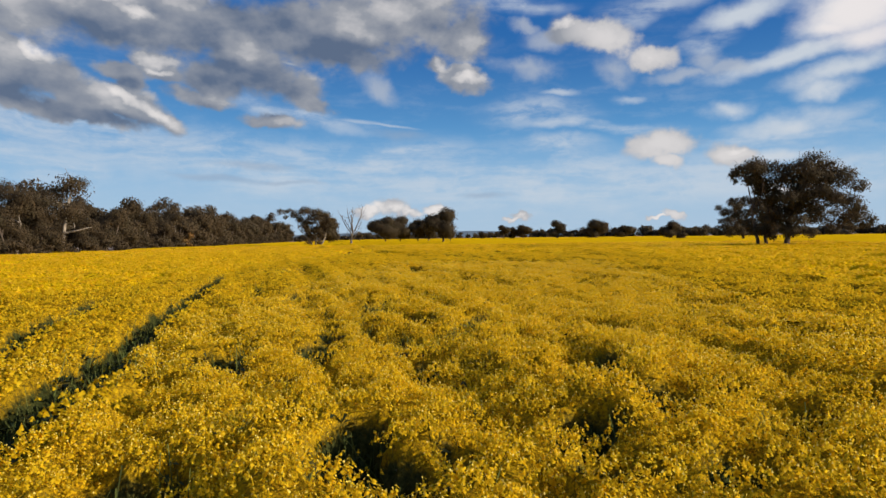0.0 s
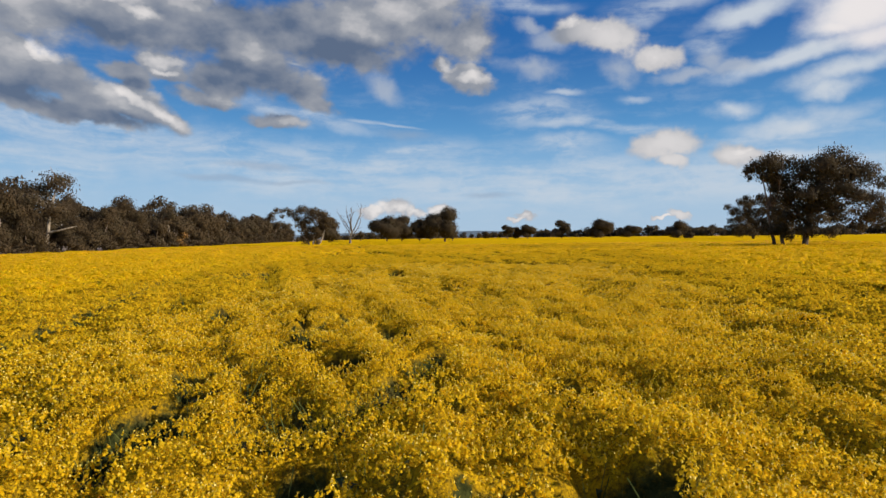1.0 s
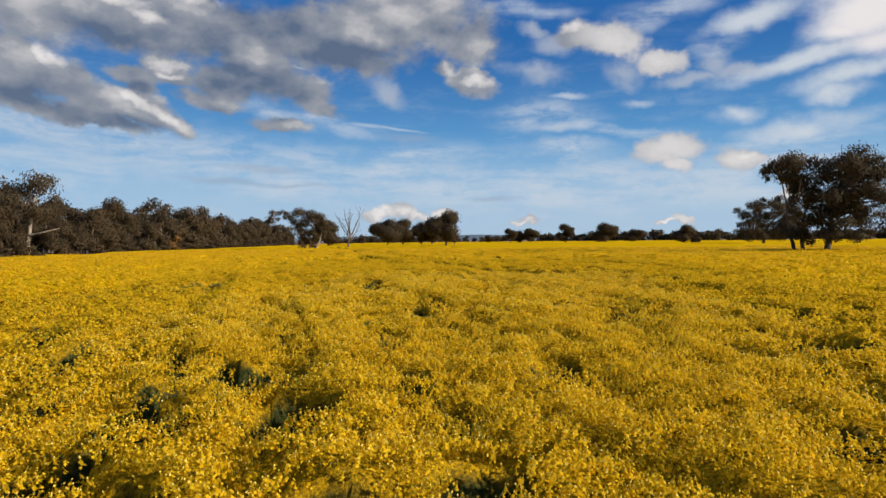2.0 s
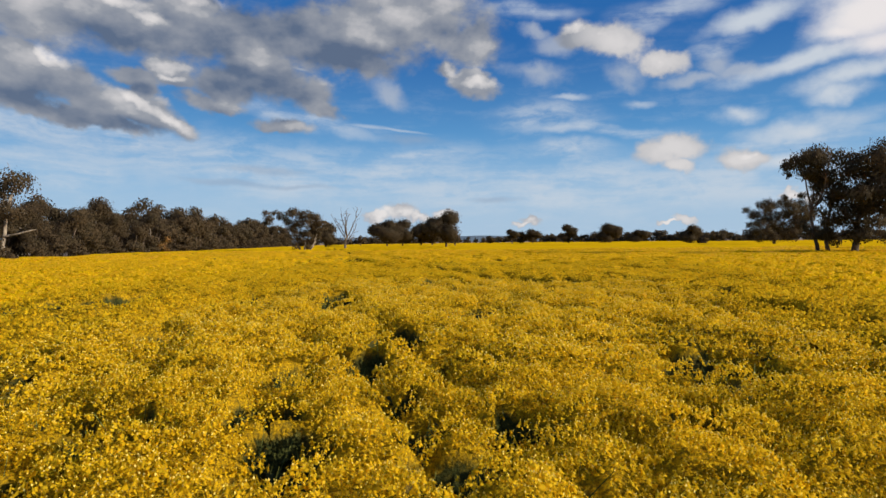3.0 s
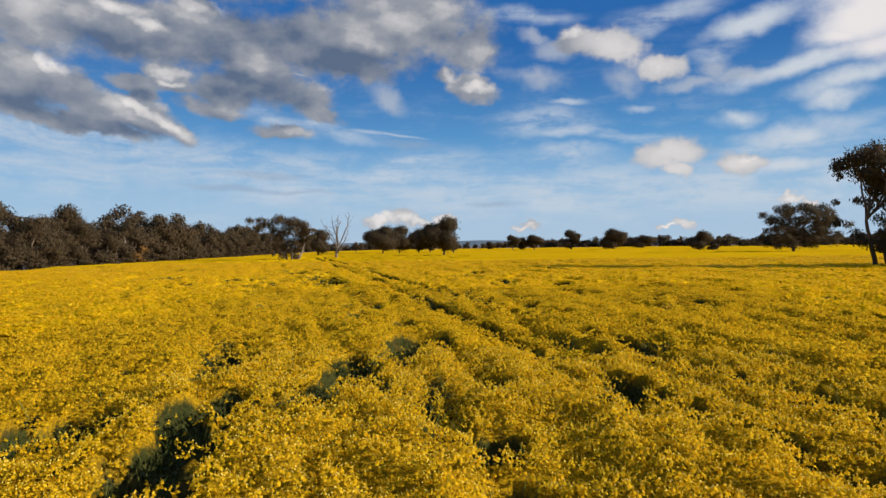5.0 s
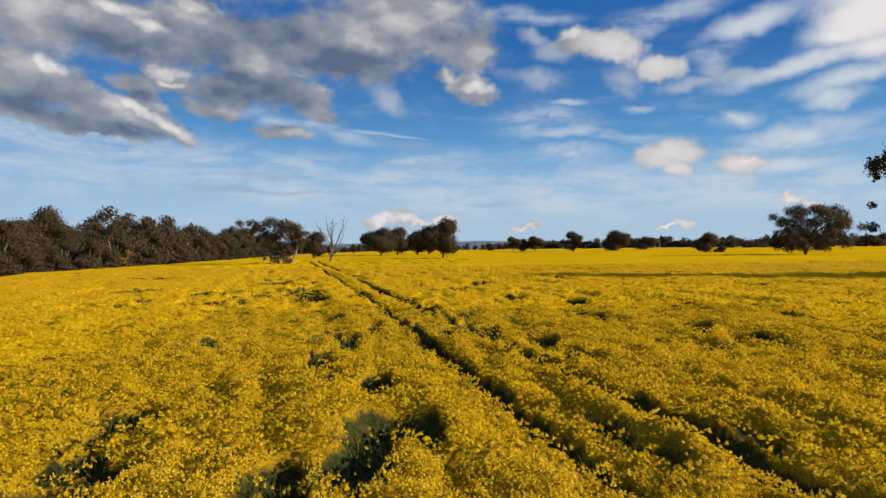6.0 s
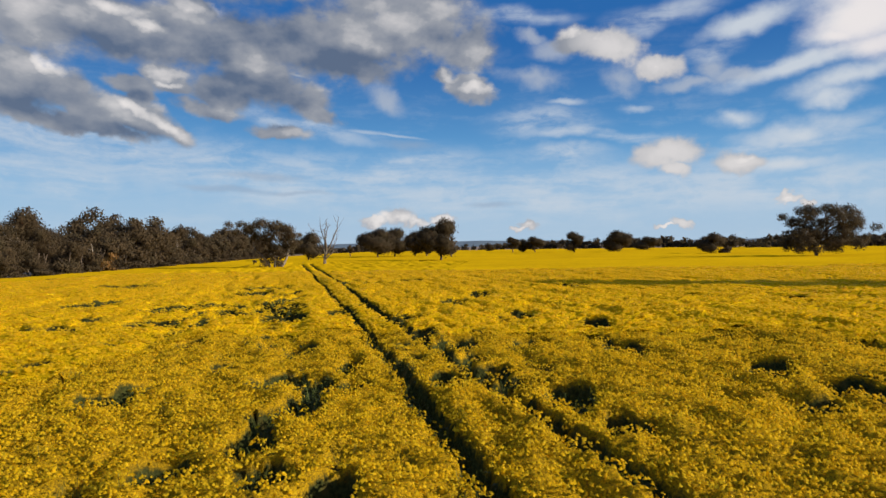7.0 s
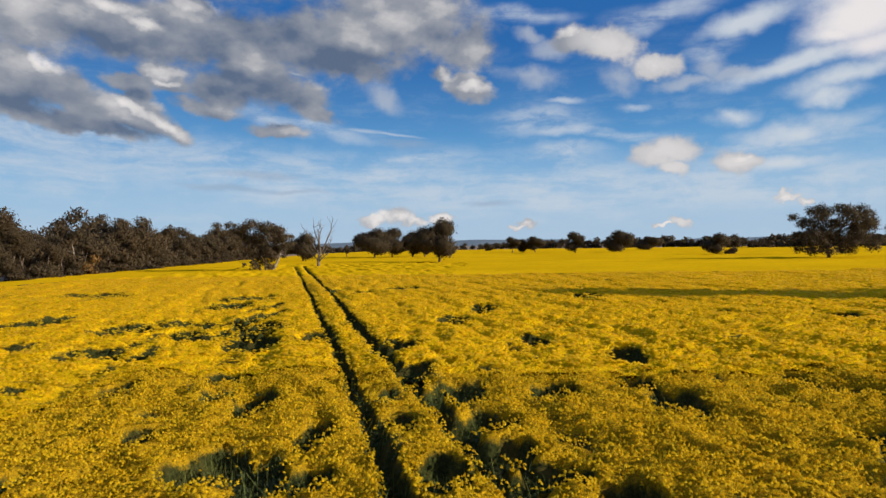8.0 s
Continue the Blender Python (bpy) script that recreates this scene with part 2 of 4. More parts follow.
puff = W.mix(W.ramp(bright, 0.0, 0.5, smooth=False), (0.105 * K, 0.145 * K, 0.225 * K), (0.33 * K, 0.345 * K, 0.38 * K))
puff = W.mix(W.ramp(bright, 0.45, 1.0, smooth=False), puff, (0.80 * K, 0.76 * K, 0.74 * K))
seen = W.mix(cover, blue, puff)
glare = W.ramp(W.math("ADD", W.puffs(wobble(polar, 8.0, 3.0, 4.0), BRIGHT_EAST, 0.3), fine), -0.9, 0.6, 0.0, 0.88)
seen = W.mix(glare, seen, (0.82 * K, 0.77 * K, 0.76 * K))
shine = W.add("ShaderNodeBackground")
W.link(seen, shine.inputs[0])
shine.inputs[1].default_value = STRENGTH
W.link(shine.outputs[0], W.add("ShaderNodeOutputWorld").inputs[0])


# ---------------------------------------------------------------- materials
def material(name, build, rough=0.8, bump=0.0, through_light=0.0, gloss=0.25):
    """A principled surface; build(nodes) gives its colour and, where bump is set, a height."""
    mat = bpy.data.materials.new(name)
    mat.use_nodes = True
    n = Nodes(mat.node_tree)
    base = mat.node_tree.nodes["Principled BSDF"]
    colour, relief = build(n)
    n.link(colour, base.inputs["Base Color"])
    base.inputs["Roughness"].default_value = rough
    base.inputs["Specular IOR Level"].default_value = gloss
    if bump and relief is not None:
        node = n.add("ShaderNodeBump")
        node.inputs["Strength"].default_value, node.inputs["Distance"].default_value = 1.0, bump
        n.link(relief, node.inputs["Height"])
        n.link(node.outputs[0], base.inputs["Normal"])
    if through_light:
        out = mat.node_tree.nodes["Material Output"]
        trans = n.add("ShaderNodeBsdfTranslucent")
        n.link(colour, trans.inputs["Color"])
        both = n.add("ShaderNodeMixShader")
        both.inputs[0].default_value = through_light
        n.link(base.outputs[0], both.inputs[1])
        n.link(trans.outputs[0], both.inputs[2])
        n.link(both.outputs[0], out.inputs[0])
    return mat


def position(n):
    return n.add("ShaderNodeNewGeometry").outputs["Position"]


def island(n):
    return n.add("ShaderNodeNewGeometry").outputs["Random Per Island"]


def leafy(dark, light, odd, patch=0.6):
    """Colour of loose leaves: from leaf to leaf and, slower, from place to place."""
    def build(n):
        c = n.mix(n.ramp(island(n), 0.1, 0.9, smooth=False), dark, light)
        c = n.mix(n.ramp(n.noise(position(n), patch, 3.0), 0.45, 0.7, 0.0, 0.75), c, odd)
        return c, None
    return build


def soil_colour(n):
    p = position(n)
    c = n.mix(n.ramp(n.noise(p, 0.7, 5.0), 0.3, 0.7), (0.16, 0.115, 0.085), (0.26, 0.20, 0.155))
    c = n.mix(n.ramp(n.noise(p, 9.0, 5.0), 0.5, 0.75), c, (0.10, 0.075, 0.055))
    return c, n.noise(p, 14.0, 6.0, 0.65)


def bark_colour(dark, light):
    def build(n):
        p = position(n)
        v = n.vec("MULTIPLY", p, (1.0, 1.0, 0.25))
        c = n.mix(n.ramp(n.noise(v, 3.0, 5.0), 0.35, 0.68), dark, light)
        return n.mix(n.ramp(n.noise(v, 12.0, 4.0), 0.55, 0.75), c, dark), n.noise(v, 16.0, 4.0)
    return build


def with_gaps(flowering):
    """A crop surface that turns from blossom to stalks and leaves in painted shade where the stand is thin."""
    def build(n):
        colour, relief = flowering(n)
        inside, _ = hollow_shade(n)
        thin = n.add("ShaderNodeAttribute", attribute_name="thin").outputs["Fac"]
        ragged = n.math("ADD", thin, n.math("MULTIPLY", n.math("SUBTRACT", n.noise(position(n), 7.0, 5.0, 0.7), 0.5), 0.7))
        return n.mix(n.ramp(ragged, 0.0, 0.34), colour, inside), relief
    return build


def canopy_colour(n):
    """The flowering top of the crop where single heads are no longer told apart."""
    p = position(n)
    fine_grain, clump, drift = n.noise(p, 9.0, 4.0, 0.7), n.noise(p, 1.3, 4.0, 0.6), n.noise(p, 0.05, 3.0)
    c = n.mix(n.ramp(drift, 0.3, 0.7), (0.68, 0.44, 0.006), (0.63, 0.40, 0.006))
    c = n.mix(n.ramp(clump, 0.42, 0.75, 0.0, 0.35), c, (0.64, 0.405, 0.006))
    return n.mix(n.ramp(fine_grain, 0.48, 0.70, 0.0, 0.45), c, (0.34, 0.215, 0.008)), n.math("ADD", fine_grain, clump)


def far_colour(n):
    """The crop far off: even yellow with broad drifts."""
    p = position(n)
    c = n.mix(n.ramp(n.noise(n.vec("MULTIPLY", p, (0.5, 1.0, 1.0)), 0.06, 4.0), 0.3, 0.7), (0.66, 0.42, 0.005), (0.56, 0.345, 0.005))
    return n.mix(n.ramp(n.noise(p, 0.7, 5.0, 0.65), 0.45, 0.75, 0.0, 0.5), c, (0.40, 0.25, 0.008)), n.noise(p, 1.5, 4.0)


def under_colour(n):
    """Stems, leaves and lower flowers inside the crop, with the brown shadow between heads painted in."""
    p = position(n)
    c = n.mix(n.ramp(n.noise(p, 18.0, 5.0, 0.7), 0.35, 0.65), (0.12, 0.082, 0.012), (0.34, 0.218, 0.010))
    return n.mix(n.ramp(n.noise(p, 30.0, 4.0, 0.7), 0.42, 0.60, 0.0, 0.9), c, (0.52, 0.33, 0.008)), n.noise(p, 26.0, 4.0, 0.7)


def hollow_shade(n):
    """Stalks and leaves deep in the gaps, their colour darkened to stand in for self-shadow."""
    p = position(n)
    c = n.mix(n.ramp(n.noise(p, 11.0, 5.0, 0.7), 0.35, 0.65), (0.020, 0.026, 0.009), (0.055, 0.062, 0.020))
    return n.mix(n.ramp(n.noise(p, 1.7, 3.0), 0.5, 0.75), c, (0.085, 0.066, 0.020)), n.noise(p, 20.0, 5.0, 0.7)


def petal_colour(n):
    c = n.mix(n.ramp(island(n), 0.0, 1.0, smooth=False), (0.84, 0.565, 0.010), (0.90, 0.66, 0.030))
    c = n.mix(n.ramp(n.noise(position(n), 1.1, 3.0), 0.4, 0.7, 0.0, 0.5), c, (0.82, 0.53, 0.008))
    return c, None


M_PETAL = material("canola_petal", petal_colour, 0.55, through_light=0.58, gloss=0.1)
# buds coloured paler than petals, as highlights on the tips
M_BUD_GLINT = material("canola_bud_glint", leafy((0.80, 0.62, 0.08), (0.86, 0.72, 0.20), (0.76, 0.58, 0.06)), 0.5, through_light=0.35)
M_STEM = material("canola_stem", leafy((0.05, 0.072, 0.02), (0.10, 0.125, 0.035), (0.10, 0.105, 0.025)), 0.75, gloss=0.1)
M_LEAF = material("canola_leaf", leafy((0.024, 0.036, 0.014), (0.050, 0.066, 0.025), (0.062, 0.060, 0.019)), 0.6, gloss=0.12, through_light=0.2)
M_UNDER = material("crop_interior_shade", with_gaps(under_colour), 0.9, 0.05, gloss=0.0)
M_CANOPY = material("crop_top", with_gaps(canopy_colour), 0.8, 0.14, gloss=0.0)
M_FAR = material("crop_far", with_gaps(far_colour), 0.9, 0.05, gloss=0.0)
M_SOIL = material("soil", soil_colour, 0.95, 0.05)
M_GUM = material("gum_leaves", leafy((0.062, 0.050, 0.032), (0.076, 0.062, 0.040), (0.078, 0.056, 0.037), 0.35), 0.75, through_light=0.45, gloss=0.1)
M_GUM_DRY = material("gum_leaves_brown", leafy((0.076, 0.057, 0.036), (0.090, 0.067, 0.041), (0.080, 0.067, 0.041), 0.25), 0.75, through_light=0.45, gloss=0.1)
M_RUST = material("rusty_leaves", leafy((0.11, 0.058, 0.018), (0.20, 0.105, 0.028), (0.10, 0.07, 0.02)), 0.6, through_light=0.2)
M_BARK = material("rough_dark_bark", bark_colour((0.045, 0.035, 0.028), (0.14, 0.11, 0.09)), 0.9, 0.05)
M_PALE = material("smooth_pale_bark", bark_colour((0.13, 0.11, 0.09), (0.32, 0.285, 0.25)), 0.75, 0.02)
M_DEAD = material("weathered_dead_wood", bark_colour((0.085, 0.070, 0.058), (0.19, 0.165, 0.14)), 0.85, 0.02)
# the blue is distance haze put into the base colour
M_HILL_HAZE = material("far_hill_haze", leafy((0.10, 0.15, 0.21), (0.10, 0.15, 0.21), (0.13, 0.18, 0.23), 0.004), 1.0)


# ---------------------------------------------------------------- mesh helpers
def mesh_of(name, co, faces, mats, index=None, smooth=False):
    me = bpy.data.meshes.new(name)
    me.from_pydata(np.asarray(co, dtype=np.float32), [], np.asarray(faces, dtype=np.int32))
    for m in mats:
        me.materials.append(m)
    if index is not None:
        me.polygons.foreach_set("material_index", np.asarray(index, dtype=np.int32))
    if smooth:
        me.polygons.foreach_set("use_smooth", np.ones(len(me.polygons), dtype=bool))
    me.update()
    return me


def child(name, me, parent, label=""):
    ob = new(name, me)
    ob.parent = parent
    return tagged(ob, label) if label else ob


def value_noise(x, y, seed):
    """Smooth noise over the plan, 0 to 1, with a grain of one unit."""
    xi, yi = np.floor(x).astype(np.int64), np.floor(y).astype(np.int64)
    fx, fy = x - xi, y - yi
    fx, fy = fx * fx * (3 - 2 * fx), fy * fy * (3 - 2 * fy)

    def cell(i, j):
        h = (i * 374761393 + j * 668265263 + seed * 1442695041) & 0x7FFFFFFF
        h = ((h ^ (h >> 13)) * 1274126177) & 0x7FFFFFFF
        return ((h ^ (h >> 16)) & 0xFFFF) / 65535.0

    return (cell(xi, yi) * (1 - fx) + cell(xi + 1, yi) * fx) * (1 - fy) + (cell(xi, yi + 1) * (1 - fx) + cell(xi + 1, yi + 1) * fx) * fy


def step(lo, hi, v):
    k = np.clip((v - lo) / (hi - lo), 0, 1)
    return k * k * (3 - 2 * k)


# ---------------------------------------------------------------- the crop's plan
# Thin and bare patches in the crop: x, y, half width, half length.
PATCHES_A = [(-3.3, 4.6, 0.12, 0.20), (-0.9, 5.0, 0.12, 0.22), (2.1, 5.0, 0.12, 0.20), (1.1, 5.1, 0.12, 0.22), (-1.5, 5.5, 0.12, 0.39), (1.0, 6.1, 0.12, 0.20), (-1.5, 6.2, 0.12, 0.20), (-2.6, 6.5, 0.16, 0.32), (3.3, 6.6, 0.21, 0.20), (1.9, 7.2, 0.23, 0.34), (4.2, 7.6, 0.19, 0.20), (1.3, 8.7, 0.20, 0.54), (0.7, 9.0, 0.21, 0.27), (-1.1, 9.3, 0.12, 0.38), (-4.9, 9.5, 0.34, 0.54), (-3.3, 10.8, 0.16, 0.69), (-0.8, 11.9, 0.12, 0.25), (1.4, 12.2, 0.18, 0.30), (-0.5, 12.3, 0.12, 0.22), (-4.1, 13.2, 0.16, 0.50), (3.9, 13.2, 0.32, 0.20), (-1.8, 13.4, 0.12, 0.36), (-0.4, 13.5, 0.14, 0.36), (-3.8, 13.7, 0.34, 0.36)]
PATCHES_B = [(-3.0, 14.3, 0.12, 0.37), (0.7, 14.5, 0.15, 0.21), (4.9, 14.5, 0.19, 0.20), (-2.7, 15.7, 0.12, 0.45), (4.3, 15.9, 0.30, 0.25), (-5.0, 16.0, 0.17, 0.58), (-1.6, 16.2, 0.20, 0.49), (-3.5, 16.8, 0.12, 1.48), (-2.6, 17.9, 0.24, 0.70), (1.6, 18.7, 0.27, 0.45), (7.2, 18.9, 0.41, 0.58), (-6.6, 19.8, 0.20, 1.55), (-3.2, 20.0, 0.15, 0.20), (-1.2, 20.1, 0.12, 0.20), (0.7, 20.6, 0.17, 0.25), (0.4, 20.7, 0.12, 0.20), (6.5, 20.7, 0.48, 0.60), (-1.2, 21.0, 0.12, 0.34), (-3.3, 21.2, 0.12, 0.30), (-4.2, 21.6, 0.16, 0.31), (-0.2, 21.9, 0.15, 0.28), (-2.0, 22.0, 0.14, 0.51), (1.0, 22.0, 0.12, 0.29), (2.9, 22.2, 0.13, 0.38)]
PATCHES_C = [(-0.7, 22.9, 0.12, 0.25), (4.5, 23.5, 0.14, 0.27), (-2.5, 23.7, 0.12, 0.23), (-4.6, 23.8, 0.13, 0.43), (-2.3, 24.2, 0.16, 0.24), (-7.0, 24.2, 0.34, 0.33), (4.5, 24.8, 0.18, 0.28), (-1.5, 24.8, 0.12, 0.58), (-0.0, 24.9, 0.12, 0.25), (4.1, 25.3, 0.51, 0.56), (-1.0, 26.6, 0.15, 0.58), (-1.4, 27.0, 0.12, 0.65), (3.4, 27.4, 0.27, 0.41), (-6.6, 27.6, 0.22, 0.60), (-5.9, 29.1, 0.14, 0.80), (-0.1, 30.0, 0.12, 0.44), (-0.7, 30.5, 0.27, 0.88), (-6.6, 31.1, 0.20, 0.38), (-0.1, 31.3, 0.30, 0.57), (-13.5, 31.3, 0.39, 1.21), (0.8, 32.4, 0.25, 0.46), (-4.4, 32.9, 0.14, 0.41), (-3.9, 32.9, 0.17, 0.41), (0.4, 32.9, 0.27, 0.40)]
PATCHES_D = [(-12.1, 33.8, 0.43, 3.00), (-8.6, 34.1, 0.21, 0.59), (-7.1, 34.1, 0.14, 0.36), (-4.7, 34.3, 0.33, 0.91), (0.1, 35.2, 0.13, 0.61), (-7.2, 35.4, 0.22, 0.83), (-7.7, 35.4, 0.32, 0.68), (-5.2, 36.5, 0.37, 1.17), (-3.6, 37.2, 0.21, 0.57), (2.3, 37.7, 0.20, 0.52), (-0.2, 38.8, 0.15, 0.52), (-3.4, 39.3, 0.31, 1.32), (-6.7, 39.8, 0.23, 1.84), (-7.3, 40.4, 0.25, 0.20), (-3.9, 41.4, 0.22, 0.42), (-7.6, 41.6, 0.20, 0.35), (-2.6, 41.7, 0.23, 0.93), (-2.9, 43.1, 0.27, 0.80), (-8.2, 43.1, 0.17, 0.74), (-2.4, 43.9, 0.69, 0.67), (-8.8, 44.4, 0.39, 0.51), (-3.6, 47.6, 0.12, 0.76), (-5.0, 48.0, 0.12, 0.44), (-7.2, 48.4, 0.20, 0.49)]
PATCHES_E = [(-6.2, 50.2, 0.13, 0.81), (2.1, 51.4, 0.31, 0.49), (-6.6, 51.9, 0.21, 0.71), (-6.2, 52.9, 0.38, 0.65), (-11.9, 53.0, 0.57, 0.73), (7.2, 53.7, 0.39, 0.44), (-6.2, 54.3, 0.20, 1.77), (1.2, 54.4, 0.38, 1.24), (-11.7, 54.6, 0.18, 0.96), (9.0, 55.6, 0.43, 0.82), (-0.7, 55.7, 0.32, 0.41), (-5.4, 55.8, 0.17, 0.49), (-2.5, 56.0, 0.30, 0.76), (-8.0, 56.0, 0.41, 0.77), (-0.0, 56.2, 0.36, 0.63), (-6.7, 56.4, 0.23, 0.61), (-7.9, 56.8, 0.47, 0.73), (7.6, 57.0, 0.42, 0.64), (-17.8, 57.3, 0.32, 0.75), (-1.1, 57.4, 0.34, 0.53), (-10.8, 58.4, 0.28, 0.41), (7.9, 58.4, 0.46, 0.87), (-6.2, 58.8, 0.15, 0.66), (-4.2, 59.7, 0.19, 0.63)]
PATCHES_F = [(-1.6, 59.8, 0.46, 1.04), (-9.0, 61.5, 0.26, 0.99), (4.1, 61.9, 0.53, 0.97), (-10.7, 62.2, 0.23, 0.79), (-4.9, 62.4, 0.26, 0.86), (-18.1, 62.7, 0.42, 0.47), (-14.7, 62.8, 0.31, 0.63), (-2.9, 63.1, 0.68, 1.06), (0.5, 63.3, 0.52, 0.76), (9.8, 63.6, 0.52, 0.60), (3.4, 64.2, 0.38, 0.90), (-11.9, 64.7, 0.39, 1.02), (8.8, 64.7, 0.22, 0.59), (-4.5, 65.9, 0.39, 1.59), (-25.1, 66.2, 1.61, 1.20), (-17.4, 67.9, 0.31, 1.61), (-20.3, 69.2, 1.11, 1.80), (4.2, 69.6, 0.43, 1.17), (-25.6, 70.5, 0.46, 1.09), (-6.4, 71.5, 0.77, 2.18), (-13.6, 71.9, 0.64, 2.15), (10.6, 72.9, 0.77, 0.81), (0.5, 73.8, 0.43, 0.90), (-17.2, 74.0, 0.80, 1.73)]
PATCHES_G = [(-19.4, 74.1, 0.98, 2.33), (-11.7, 74.3, 0.25, 1.35), (-14.8, 74.7, 0.62, 3.00), (-16.3, 77.3, 1.05, 3.00), (-23.5, 77.4, 1.84, 2.63), (-31.8, 79.2, 1.63, 1.90), (-21.7, 79.2, 1.54, 2.12), (-4.5, 82.0, 0.74, 2.05), (19.5, 82.5, 0.97, 1.13), (-32.8, 83.0, 0.90, 1.66), (-18.1, 84.2, 0.85, 3.00), (-2.7, 88.0, 0.60, 2.73), (-20.4, 89.9, 0.60, 3.00), (-24.1, 90.3, 1.50, 3.00), (6.4, 97.7, 0.99, 2.85), (-25.5, 97.9, 2.33, 3.00), (-40.8, 99.0, 1.29, 3.00), (-46.2, 102.9, 3.51, 3.00), (-15.7, 103.2, 0.49, 3.00), (-19.1, 105.5, 0.89, 3.00), (-12.3, 108.1, 1.62, 3.00)]
BARE = [(-13.6, 71.9, 0.59, 1.65), (-15.6, 76.0, 0.88, 1.95), (-18.9, 79.7, 1.15, 1.88), (-18.1, 84.1, 0.59, 2.36), (-2.5, 41.5, 0.24, 0.79)]
PATCHES = PATCHES_A + PATCHES_B + PATCHES_C + PATCHES_D + PATCHES_E + PATCHES_F + PATCHES_G
ALONG, ACROSS = (-0.36, 0.933), (0.933, 0.36)   # the way the seed rows and wheel tracks run
CROP = 1.27


def patch_vigour(x, y, patches, grow):
    v = np.ones_like(x)
    wx = value_noise(x * 2.2, y * 2.2, 11) + 0.6 * value_noise(x * 5.1, y * 5.1, 14) - 0.8
    wy = value_noise(x * 2.2, y * 2.2, 12) + 0.6 * value_noise(x * 5.1, y * 5.1, 15) - 0.8
    for px, py, half_w, half_l in patches:
        a, b = half_w * 1.05 + grow, half_l * 1.05 + grow * 0.6
        near = np.nonzero((np.abs(x - px) < 2.2 * a + 0.3) & (np.abs(y - py) < 2.2 * b + 0.3))[0]
        if len(near):
            dx, dy = x[near] - px + wx[near] * min(0.5, 0.6 * a), y[near] - py + wy[near] * min(0.6, 0.6 * b)
            d = np.hypot(dx / a, dy / b)
            tuft = step(0.64, 0.80, value_noise(x[near] * 2.9, y[near] * 2.9, 13)) * step(0.5, 1.5, half_w * half_l) * 0.8
            v[near] = np.minimum(v[near], np.maximum(step(0.85, 1.18, d), tuft))
    return v


# Wheel tracks: where they run across the rows at some places along them, half width, first and last place.
WHEELINGS = (
    ((20, 45, 55, 70, 120, 208), (16.5, 16.45, 16.85, 17.05, 17.4, 17.7), 0.22, 14, 200),
    ((20, 40, 70, 95, 206), (19.2, 19.05, 18.9, 19.35, 19.9), 0.28, 14, 200),
    ((-10, 10, 30), (-3.03, -2.98, -2.78), 0.36, -4, 40),
    ((-10, 13, 18, 40), (-5.1, -5.15, -5.6, -5.9), 0.30, -4, 28),
)


def vigour(x, y):
    """How well the crop stands, 0 (bare) to 1 (full), over the plan."""
    v = patch_vigour(x, y, PATCHES, 0.26)
    v = np.minimum(v, patch_vigour(x, y, BARE, 0.1))
    s, r = x * ACROSS[0] + y * ACROSS[1], x * ALONG[0] + y * ALONG[1]
    waver = (value_noise(r * 0.5, r * 0 + 3, 21) - 0.5) * 0.10
    for along, across, half, first, last in WHEELINGS:
        centre = np.interp(r, along, across)
        hold = step(first - 4, first, r) * (1 - step(last - 14, last, r))
        worn = 0.84 + 0.16 * step(0.25, 0.6, value_noise(r * 0.35, r * 0 + across[0], 23))
        v = np.minimum(v, 1 - hold * worn * (1 - step(half * 0.6, half * 1.35, np.abs(s - centre + waver))))
    thin = value_noise(s * 1.5, r * 0.38, 31) * 0.6 + value_noise(s * 3.2, r * 1.1, 32) * 0.4
    return np.minimum(v, 0.60 + 0.40 * step(0.18, 0.34, thin))


def crop_top(x, y):
    """Height of a full-grown crop over the plan: long ridges along the seed rows, with furrows between, and lumps."""
    s, r = x * ACROSS[0] + y * ACROSS[1], x * ALONG[0] + y * ALONG[1]
    s = s + 0.5 * (value_noise(r * 0.08, s * 0.1, 46) - 0.5)
    h = CROP + 0.30 * (value_noise(s * 0.8, r * 0.11, 41) - 0.5) + 0.20 * (value_noise(s * 1.9, r * 0.45, 42) - 0.5)
    furrow = np.abs(value_noise(s * 0.75, r * 0.10, 47) - 0.5)
    h = h - 0.20 * (1 - step(0.0, 0.09, furrow)) * step(0.3, 0.6, value_noise(s * 0.5, r * 0.2, 48))
    calm = 1 - 0.7 * step(60, 125, np.hypot(x, y))
    h = h + calm * 0.24 * (step(0.2, 0.75, value_noise(x * 2.5 + 0.4 * s, y * 2.5, 43)) - 0.6) + calm * 0.08 * (value_noise(x * 6.5, y * 6.5, 45) - 0.5)
    return h + 0.2 * (value_noise(x * 0.07, y * 0.07, 44) - 0.5)


